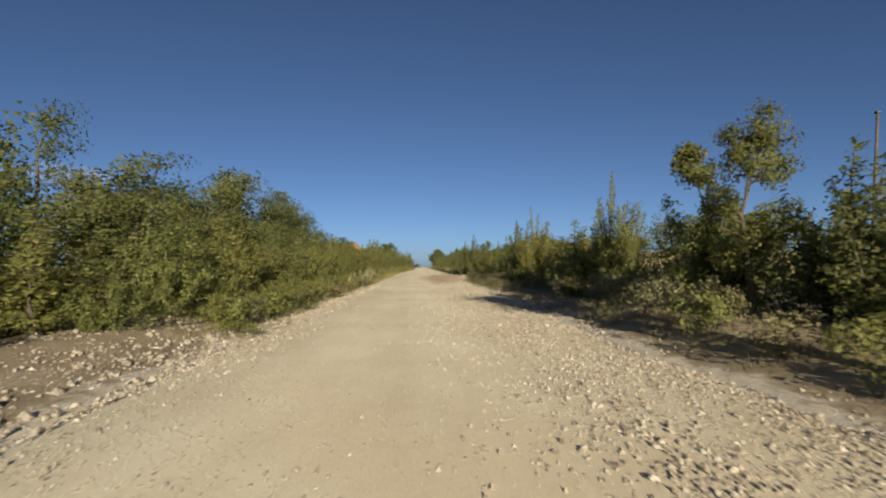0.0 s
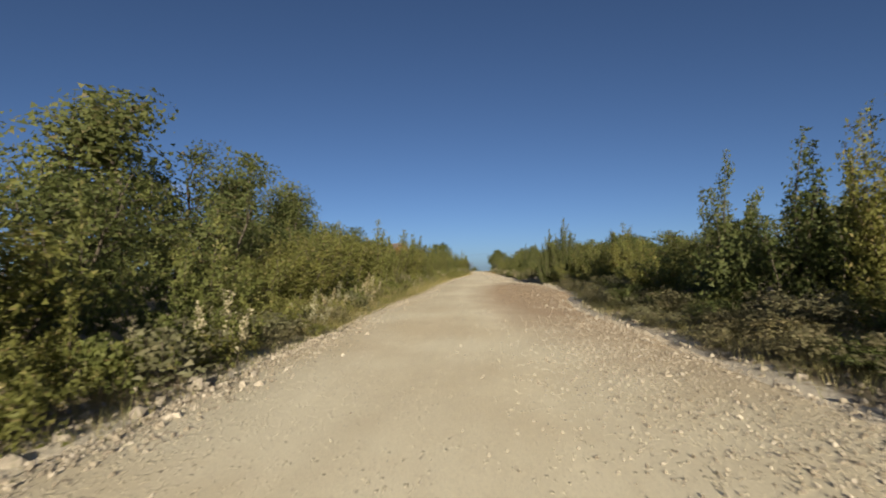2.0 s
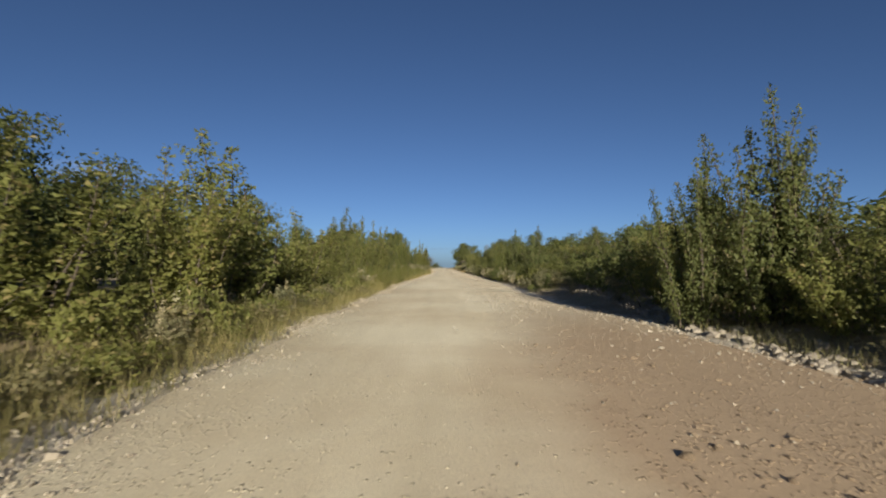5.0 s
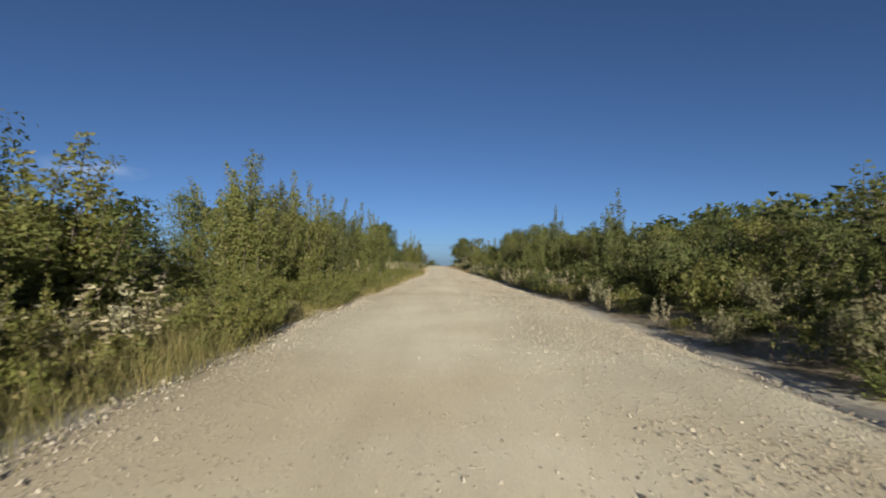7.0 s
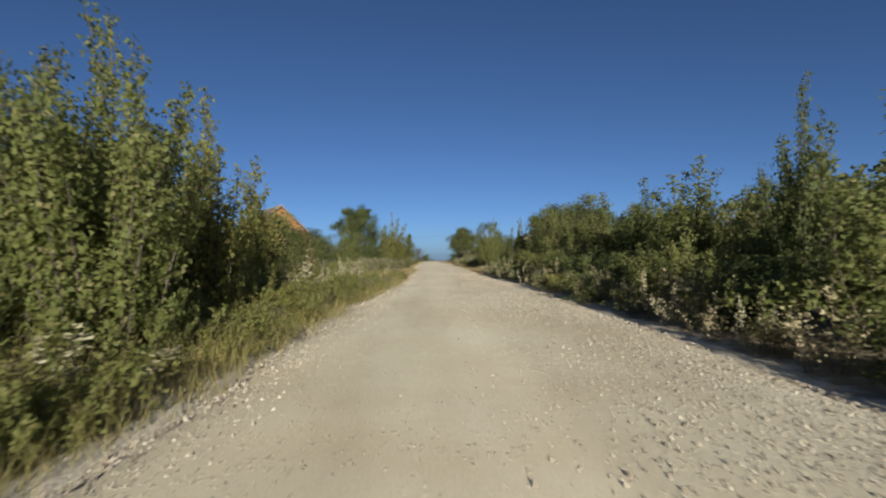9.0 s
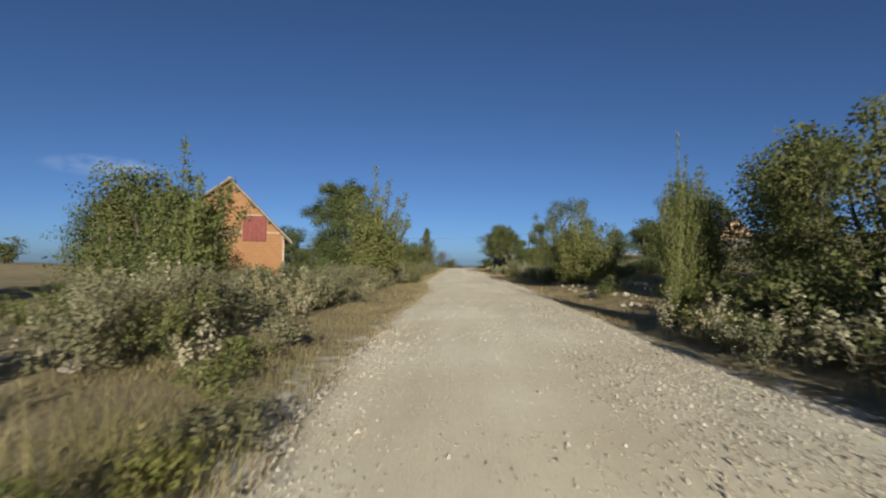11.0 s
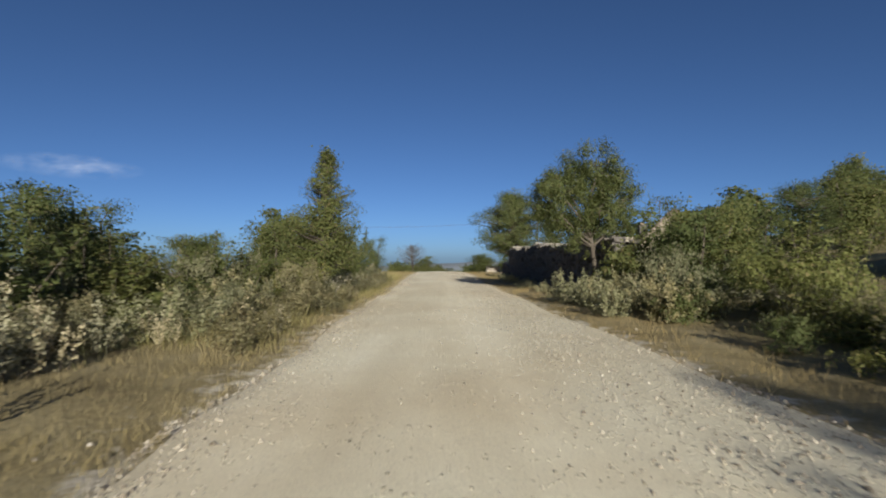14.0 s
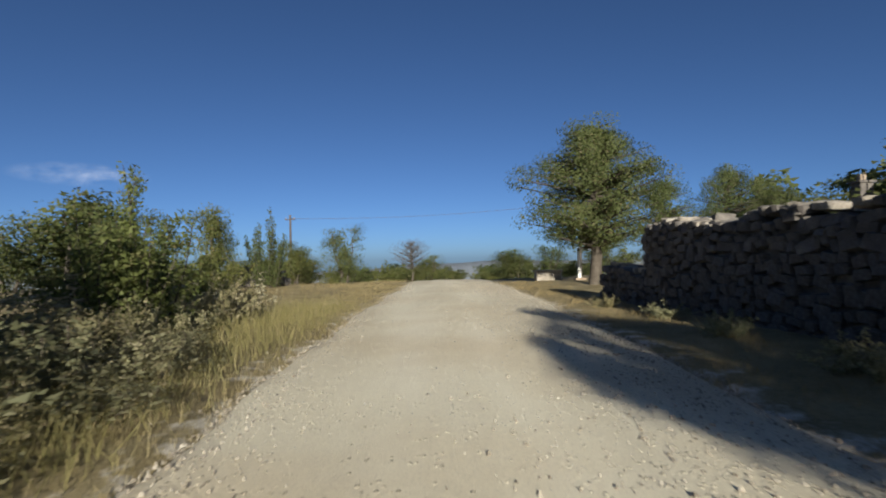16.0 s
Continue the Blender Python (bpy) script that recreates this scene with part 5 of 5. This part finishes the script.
grass("dry_grass", 22000, -1, 146, 172, 0.4, 8.0, 0.2, STRAW, "short straw-coloured dry grass in the yard", 305)
grass("dry_grass", 34000, 1, 98, 160, -0.15, 2.0, 0.14, STRAW, "short straw-coloured dry grass on the verge", 306)
grass("dry_grass", 14000, 1, 100, 134, 1.5, 14.0, 0.4, GREEN_GRASS, "rough dry grass on the rising ground", 307)
grass("dry_grass", 14000, -1, 92, 134, 1.5, 11.0, 0.4, GREEN_GRASS, "rough dry grass on the lower ground", 308)


# ---- built things ----
def part(name, bm, mat, parent, label="", smooth=False):
    me = bpy.data.meshes.new(name)
    bm.to_mesh(me)
    bm.free()
    me.materials.append(mat)
    if smooth:
        me.shade_smooth()
    ob = new(name, me)
    ob.parent = parent
    return tagged(ob, label)


def block(x0, x1, y0, y1, z0, z1, bevel=0.0):
    bm = bmesh.new()
    bmesh.ops.create_cube(bm, size=1, matrix=Matrix.Translation(((x0 + x1) / 2, (y0 + y1) / 2, (z0 + z1) / 2)) @ Matrix.Diagonal((x1 - x0, y1 - y0, z1 - z0, 1)))
    if bevel:
        bmesh.ops.bevel(bm, geom=bm.edges[:], offset=bevel, segments=1, affect="EDGES")
    return bm


def prism(outline, y0, y1):
    """A solid from an outline in x and z, between two depths."""
    bm = bmesh.new()
    f = bm.faces.new([bm.verts.new((x, y0, z)) for x, z in outline])
    up = bmesh.ops.extrude_face_region(bm, geom=[f])
    bmesh.ops.translate(bm, verts=[v for v in up["geom"] if isinstance(v, bmesh.types.BMVert)], vec=(0, y1 - y0, 0))
    bmesh.ops.recalc_face_normals(bm, faces=bm.faces[:])
    return bm


def slab(p, q, y0, y1, thick):
    """A sloping board between two points in x and z."""
    d = Vector((q[0] - p[0], q[1] - p[1])).normalized()
    nx, nz = -d.y * thick, d.x * thick
    return prism([p, q, (q[0] + nx, q[1] + nz), (p[0] + nx, p[1] + nz)], y0, y1)


def brick_house():
    house = tagged(new("brick_house"), "unfinished orange hollow-brick house with a steep gable and boarded window", "house")
    face, xl, xr, xm, zb, ze, zr = 124.72, -20.0, -11.75, -15.45, -0.95, 2.36, 6.05
    # the far roof slope is flatter and its eave higher
    far_eave = zr - 0.66 * (xm - xl)
    body = part("wall", prism([(xl, zb), (xr, zb), (xr, ze), (xm, zr), (xl, far_eave)], face, face + 7.0), MORTAR, house)
    # the courses of the gable
    rng = np.random.default_rng(5)
    bw, bh, gap = 0.36, 0.2, 0.004
    me = bpy.data.meshes.new("brick")
    bm = block(-0.5, 0.5, -0.006, 0.006, -0.5, 0.5)
    bm.to_mesh(me)
    bm.free()
    me.materials.append(BRICK)
    rest_v, rest_f, count, row, z = [], [], 0, 0, zb + 0.3
    while z < zr - 0.15:
        inner = min(1.0, max(0.0, (z + bh - ze) / (zr - ze)))
        inner_far = min(1.0, max(0.0, (z + bh - far_eave) / (zr - far_eave)))
        a, b = xl + (xm - xl) * inner_far + 0.04, xr - (xr - xm) * inner - 0.04
        x = a - (bw / 2 if row % 2 else 0)
        while x < b:
            x0, x1 = max(x, a), min(x + bw - gap, b)
            mid = (x0 + x1) / 2
            in_window = -14.62 < mid < -12.95 and 1.88 < z + bh / 2 < 3.62
            in_beam = 2.42 < z + bh / 2 < 2.62 or (-16.12 < mid < -15.78 and z < 2.5)
            if x1 - x0 > 0.06 and not in_window and not in_beam:
                y = face - 0.004 + float(rng.uniform(-0.0015, 0.0015))
                if mid > -16.2 and count < 300:
                    ob = new("brick", me)
                    ob.parent = body
                    ob.matrix_basis = Matrix.Translation((mid, y, z + bh / 2)) @ Matrix.Diagonal((x1 - x0, 1, bh - gap, 1))
                    count += 1
                else:
                    q = len(rest_v)
                    rest_v += [(x0, y - 0.006, z), (x1, y - 0.006, z), (x1, y - 0.006, z + bh - gap), (x0, y - 0.006, z + bh - gap),
                               (x0, y + 0.02, z), (x1, y + 0.02, z), (x1, y + 0.02, z + bh - gap), (x0, y + 0.02, z + bh - gap)]
                    rest_f += [(q, q + 1, q + 2, q + 3), (q, q + 4, q + 5, q + 1), (q + 1, q + 5, q + 6, q + 2), (q + 2, q + 6, q + 7, q + 3), (q + 3, q + 7, q + 4, q)]
            x += bw
        z += bh
        row += 1
    tagged(mesh_object("brickwork", rest_v, rest_f, BRICK, body), kind="stuff")
    part("ring_beam", block(xl + 0.02, -14.62, face - 0.03, face + 0.02, 2.42, 2.62), CONCRETE, house, "pale concrete ring beam")
    part("ring_beam", block(-12.95, xr - 0.14, face - 0.016, face + 0.02, 2.44, 2.54), CONCRETE, house, "pale concrete ring beam")
    part("column", block(-16.1, -15.8, face - 0.032, face + 0.02, zb, 2.42), CONCRETE, house, "pale concrete column")
    part("corner_column", block(xr - 0.13, xr + 0.012, face - 0.012, face + 0.12, zb, ze - 0.05), CONCRETE, house, "pale concrete corner column")
    window = part("window", block(-14.58, -12.98, face - 0.035, face + 0.01, 1.9, 3.6), DARK, house)
    for k in range(5):
        part("board", block(-14.56 + k * 0.313, -14.56 + k * 0.313 + 0.307, face - 0.06 - 0.004 * (k % 2), face - 0.036, 1.93, 3.58, 0.004), SHUTTER, window, "red-brown shutter board")
    part("lintel", block(-14.85, -13.05, face - 0.028, face + 0.02, 3.63, 3.72), CONCRETE, house, "pale concrete lintel")
    over = 0.62
    for sgn, xe, eave in ((1, xr, ze), (-1, xl, far_eave)):
        p, q = (xm, zr + 0.02), (xe + sgn * over, eave - over * (zr - eave) / abs(xe - xm) + 0.02)
        if sgn < 0:
            p, q = q, p
        roof = part("roof", slab(p, q, face - 0.28, face + 7.2, 0.06), TILE, house, "weathered tiled roof slope")
        part("bargeboard", slab((p[0], p[1] - 0.09), (q[0], q[1] - 0.09), face - 0.3, face - 0.24, 0.08), WOOD, roof, "dark timber bargeboard")
        # pale strip added along the verge for the roof edge the sun catches
        part("verge", slab((p[0], p[1] + 0.05), (q[0], q[1] + 0.05), face - 0.33, face - 0.1, 0.05), CONCRETE, roof, "pale roof verge strip toned as a sunlit edge")
        for k in range(4):
            u = (k + 0.5) / 4
            cx, cz = p[0] + (q[0] - p[0]) * u, p[1] + (q[1] - p[1]) * u - 0.18
            part("purlin", block(cx - 0.07, cx + 0.07, face - 0.27, face + 0.05, cz - 0.08, cz + 0.08), WOOD, roof)
    for k in range(16):
        y0 = face - 0.3 + k * 0.46
        part("ridge_tile", prism([(xm - 0.17, zr + 0.06), (xm, zr + 0.23), (xm + 0.17, zr + 0.06), (xm, zr + 0.12)], y0, y0 + 0.48), CONCRETE, house, "pale ridge tile")
    # the plan is skewed: walls and ridge run back at an angle to the gable
    for ob in house.children_recursive:
        if ob.data and not ob.name.startswith("brick"):
            for v in ob.data.vertices:
                v.co.x -= 0.62 * max(0.0, v.co.y - face)
    return house


def gable_hut(name, label, x, y, z, half, depth, eave, ridge, mat, hole):
    hut = tagged(new(name), label, "house")
    part("wall", prism([(x - half, z - 0.6), (x + half, z - 0.6), (x + half, z + eave), (x, z + ridge), (x - half, z + eave)], y, y + depth), mat, hut)
    slope = (ridge - eave) / half
    for sgn in (1, -1):
        p, q = (x, z + ridge + 0.02), (x + sgn * (half + 0.3), z + eave - 0.3 * slope + 0.02)
        if sgn < 0:
            p, q = q, p
        part("roof", slab(p, q, y - 0.22, y + depth + 0.2, 0.1), TILE, hut, "grey tiled roof slope")
        part("bargeboard", slab((p[0], p[1] - 0.04), (q[0], q[1] - 0.04), y - 0.25, y - 0.22, 0.06), TILE, hut, "weathered bargeboard")
    hx, hz, hw, hh = hole
    opening = part("window", block(x + hx - hw / 2, x + hx + hw / 2, y - 0.012, y + 0.05, z + hz - hh / 2, z + hz + hh / 2), DARK, hut, "dark unglazed window opening")
    part("sill", block(x + hx - hw / 2 - 0.05, x + hx + hw / 2 + 0.05, y - 0.05, y + 0.02, z + hz - hh / 2 - 0.07, z + hz - hh / 2), CONCRETE, opening)
    return hut


brick_house().location.z = 0.2
CLAY = mottled("pale_orange_block", (0.27, 0.17, 0.095), (0.32, 0.21, 0.12), (0.37, 0.25, 0.155), 2, 0.9, 8, 0.3, 0.01)
HOUSE_STONE = mottled("sunlit_cut_stone", (0.19, 0.16, 0.11), (0.25, 0.212, 0.15), (0.31, 0.27, 0.2), 3, 0.9, 7, 0.5, 0.03)
gable_hut("block_hut", "small pale orange block hut with a gabled roof on the rise", 36.2, 159.2, 3.5, 2.05, 4.5, 1.4, 3.4, CLAY, (0.1, 2.25, 0.55, 0.5))
stone = gable_hut("stone_house", "old stone house with a steep gable behind the wall", 15.1, 153.6, 0.3, 2.6, 1.8, 1.25, 3.75, HOUSE_STONE, (0.05, 2.6, 0.32, 0.62))
mast = bmesh.new()
bmesh.ops.create_cone(mast, cap_ends=True, segments=8, radius1=0.022, radius2=0.018, depth=2.3, matrix=Matrix.Translation((14.25, 153.5, 3.55)))
part("aerial_mast", mast, WOOD, stone, "thin dark aerial mast")
for k in range(3):
    part("aerial_bar", block(13.95, 14.55, 153.49, 153.51, 4.3 + k * 0.14, 4.315 + k * 0.14), WOOD, stone)


def stone_chimney():
    out = tagged(new("stone_outbuilding"), "low stone outbuilding with a dark chimney stack", "house")
    part("wall", block(13.1, 14.9, 155.4, 158.0, -0.5, 2.15, 0.03), HOUSE_STONE, out)
    part("roof", block(12.95, 15.05, 155.25, 158.15, 2.15, 2.27, 0.02), TILE, out)
    stack = part("chimney_stack", block(13.75, 14.2, 155.5, 155.95, 2.2, 3.12, 0.02), WALL_STONE, out, "dark stone chimney stack")
    part("cap", block(13.69, 14.26, 155.44, 156.01, 3.12, 3.2, 0.015), WALL_STONE, stack)
    part("pot", block(13.87, 14.07, 155.62, 155.82, 3.2, 3.42, 0.03), CONCRETE, stack, "pale chimney pot")


stone_chimney()
# like the brick house, the stone one has a skewed plan
for ob in stone.children_recursive:
    for v in ob.data.vertices:
        v.co.x += 0.7 * max(0.0, v.co.y - 153.6)


def post_with_arm():
    ob = tagged(new("signpost_frame"), "white painted timber post with a horizontal arm", "post")
    z = float(ground_height(5.5, 159.5)) + 0.06
    part("post", block(5.42, 5.54, 159.44, 159.56, z - 0.3, 1.26, 0.01), WHITE_PAINT, ob)
    part("arm", block(5.40, 6.3, 159.45, 159.55, 1.16, 1.26, 0.01), WHITE_PAINT, ob)
    base = part("footing", block(5.28, 5.7, 159.3, 159.7, z - 0.3, z + 0.03, 0.02), CONCRETE, ob)
    trough = tagged(new("stone_trough"), "pale rectangular stone block beside the road", "trough")
    z = float(ground_height(4.4, 160.6))
    part("body", block(3.9, 4.95, 160.3, 160.9, z - 0.1, z + 0.36, 0.03), STONE, trough)
    part("lid", block(3.86, 4.99, 160.26, 160.94, z + 0.36, z + 0.44, 0.02), STONE, trough)


post_with_arm()


def utility_pole(x, y, top, lean, label, thick=0.13, arms=True):
    ob = tagged(new("utility_pole"), label, "utility pole")
    bm = bmesh.new()
    z = float(ground_height(x, y)) - 0.5
    bmesh.ops.create_cone(bm, cap_ends=True, segments=10, radius1=thick, radius2=thick * 0.7, depth=top - z, matrix=Matrix.Translation((0, 0, (top - z) / 2)))
    pole = part("pole", bm, WOOD, ob)
    if not arms:
        part("cap", block(-0.06, 0.06, -0.06, 0.06, top - z, top - z + 0.05, 0.01), WOOD, ob)
        ob.matrix_basis = pose(x, y, z, 0, lean, 0)
        return ob
    arm = part("crossarm", block(-0.5, 0.5, -0.05, 0.05, top - z - 0.5, top - z - 0.4, 0.01), WOOD, ob)
    for k in (-0.42, 0.0, 0.42):
        bm = bmesh.new()
        bmesh.ops.create_cone(bm, cap_ends=True, segments=8, radius1=0.04, radius2=0.025, depth=0.14, matrix=Matrix.Translation((k, 0, top - z - 0.33)))
        part("insulator", bm, CONCRETE, arm)
    ob.matrix_basis = pose(x, y, z, 0, lean, 0)
    return ob


utility_pole(12.0, 11.6, 5.0, 4, "thin leaning dark timber utility pole behind the shrubs", 0.05, False)
utility_pole(-15.0, 190, 5.6, 0, "distant dark timber utility pole")
utility_pole(13.5, 190, 6.6, 0, "distant dark timber utility pole")


def cable(p, q, sag, radius):
    pts = [np.array(p) + (np.array(q) - np.array(p)) * u - np.array((0, 0, sag * 4 * u * (1 - u))) for u in np.linspace(0, 1, 25)]
    v, f = [], []
    tube(v, f, pts, [radius] * 25, 5)
    return tagged(mesh_object("overhead_cable", v, f, WOOD), "thin dark overhead cable between distant poles", "cable")


cable((-15.0, 190, 5.25), (13.5, 190, 6.25), 0.5, 0.014)


# ---- dry-stone walls ----
def dry_wall(name, label, ax, ay, bx, by, height, thick, seed, singles=None, lengths=(0.11, 0.36), course=0.13):
    """A dry-stone wall from a to b; height is a function of the way along, in metres."""
    rng = np.random.default_rng(seed)
    wall = tagged(new(name), label, "wall", kind="structure")
    shapes = []
    for k in range(8):
        bm = bmesh.new()
        bmesh.ops.create_cube(bm, size=1)
        bmesh.ops.bevel(bm, geom=bm.edges[:], offset=0.13, segments=1, affect="EDGES")
        for v in bm.verts:
            v.co += Vector(rng.uniform(-0.08, 0.08, 3))
        me = bpy.data.meshes.new("stone")
        bm.to_mesh(me)
        bm.free()
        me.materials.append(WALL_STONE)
        shapes.append(me)
    data = [(np.array([v.co[:] for v in me.vertices]), [tuple(p.vertices) for p in me.polygons]) for me in shapes]
    along = np.array((bx - ax, by - ay))
    total = float(np.linalg.norm(along))
    d = along / total
    nrm = np.array((-d[1], d[0]))
    base = lambda s: float(ground_height(ax + d[0] * s, ay + d[1] * s)) - 0.1
    # rubble core
    cv, cf = [], []
    steps = max(4, int(total / 0.8))
    for i in range(steps + 1):
        s = total * i / steps
        h = height(s) - 0.1
        for u, z in ((-1, base(s)), (-1, h), (1, h), (1, base(s))):
            p = np.array((ax, ay)) + d * s + nrm * u * (thick / 2 - 0.08)
            cv.append((p[0], p[1], z))
    for i in range(steps):
        q = i * 4
        cf += [(q, q + 4, q + 5, q + 1), (q + 1, q + 5, q + 6, q + 2), (q + 2, q + 6, q + 7, q + 3)]
    cf += [(0, 1, 2, 3), (steps * 4 + 3, steps * 4 + 2, steps * 4 + 1, steps * 4)]
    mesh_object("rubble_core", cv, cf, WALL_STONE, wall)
    rv, rf, count = [], [], 0
    turn = math.atan2(d[1], d[0])
    for side in (1, -1):
        z0 = min(base(0), base(total))
        while z0 < max(height(0), height(total), height(total / 2)) + 0.05:
            ch = course * rng.uniform(0.8, 1.25)
            s = -rng.uniform(0, 0.2)
            while s < total:
                ln = float(rng.uniform(*lengths))
                mid = min(max(s + ln / 2, 0.05), total - 0.05)
                s += ln
                if z0 + ch * 0.6 > height(mid) + rng.uniform(-0.03, 0.05) or z0 + ch < base(mid):
                    continue
                k = int(rng.integers(8))
                c = np.array((ax, ay)) + d * mid + nrm * side * (thick / 2 - 0.13 + rng.uniform(-0.012, 0.018))
                m = Matrix.Translation((c[0], c[1], z0 + ch / 2 + float(rng.normal(0, 0.03)))) @ Euler((float(rng.uniform(-0.1, 0.1)), float(rng.uniform(-0.22, 0.22)), turn + float(rng.uniform(-0.12, 0.12)))).to_matrix().to_4x4() @ Matrix.Diagonal((ln * float(rng.uniform(0.8, 1.05)), 0.3, ch * float(rng.uniform(0.75, 1.25)), 1))
                if singles and side == 1 and singles[0] < c[1] < singles[1] and count < 300:
                    ob = new("stone", shapes[k])
                    ob.parent = wall
                    ob.matrix_basis = m
                    count += 1
                else:
                    q, (vv, ff) = len(rv), data[k]
                    rv += [tuple(m @ Vector(v)) for v in vv]
                    rf += [tuple(i + q for i in f) for f in ff]
            z0 += ch
    # loose coping, in the paler stone to stand for the sunlit wall top
    tv, tf = [], []
    s = 0.0
    while s < total:
        ln = float(rng.uniform(0.13, 0.32))
        k = int(rng.integers(8))
        c = np.array((ax, ay)) + d * (s + ln / 2) + nrm * rng.uniform(-0.14, 0.14)
        m = Matrix.Translation((c[0], c[1], height(s) + 0.02)) @ Euler((float(rng.uniform(-0.2, 0.2)), float(rng.uniform(-0.25, 0.25)), turn + float(rng.uniform(-0.5, 0.5)))).to_matrix().to_4x4() @ Matrix.Diagonal((ln, thick * float(rng.uniform(0.4, 0.75)), float(rng.uniform(0.06, 0.14)), 1))
        q, (vv, ff) = len(tv), data[k]
        tv += [tuple(m @ Vector(v)) for v in vv]
        tf += [tuple(i + q for i in f) for f in ff]
        s += ln * 0.9
    tagged(mesh_object("coping", tv, tf, STONE, wall, "loose coping stones, paler for the sunlit wall top"), kind="stuff")
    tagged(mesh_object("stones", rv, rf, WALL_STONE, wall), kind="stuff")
    return wall


def yard_wall_top(s):
    if s > 15.6:
        return 0.62 + 0.06 * math.sin(s * 3)
    return 1.38 + 0.05 * math.sin(s * 0.9) + 0.05 * math.sin(s * 2.3) + 0.004 * s


dry_wall("wall_yard", "tall dry-stone wall of grey limestone in shade", 4.75, 133.2, 4.25, 151.4, yard_wall_top, 0.62, 401, singles=(139, 147.5))
dry_wall("wall_field", "low tumbled dry-stone wall across the dry grass", -14.5, 158.6, -7.2, 161.6, lambda s: 0.42 + 0.12 * math.sin(s * 1.7), 0.5, 402)
for label, ax, ay, bx, by, seed in (("low rubble terrace wall on the rising scrubland", 9.5, 131.0, 26.0, 136.5, 403), ("low rubble terrace wall below the hut", 24.0, 150.0, 42.0, 154.0, 404)):
    run = math.hypot(bx - ax, by - ay)
    dry_wall("wall_terrace", label, ax, ay, bx, by, lambda s: float(ground_height(ax + (bx - ax) * s / run, ay + (by - ay) * s / run)) + 0.32 + 0.08 * math.sin(s * 2), 0.4, seed)


def stone_hut():
    hut = tagged(new("stone_pile"), "dark heap of piled field stones by the wall", "stone pile")
    shapes = [rough_stone("stone", 460 + k, WALL_STONE) for k in range(6)]
    rng = np.random.default_rng(9)
    for k in range(150):
        a, r = rng.uniform(0, 6.28), rng.uniform(0, 1) ** 0.5
        x, y = -8.2 + 1.25 * r * math.cos(a), 161.8 + 0.8 * r * math.sin(a)
        top = 0.95 * (1 - r ** 2.5)
        ob = new("stone", shapes[int(rng.integers(6))])
        ob.parent = hut
        s = float(rng.uniform(0.13, 0.24))
        z = float(ground_height(x, y))
        ob.matrix_basis = pose(x, y, z + float(rng.uniform(0.3, 1.0)) * top + 0.05, float(rng.uniform(0, 60)), float(rng.uniform(0, 60)), float(rng.uniform(0, 360))) @ Matrix.Scale(s, 4)


stone_hut()
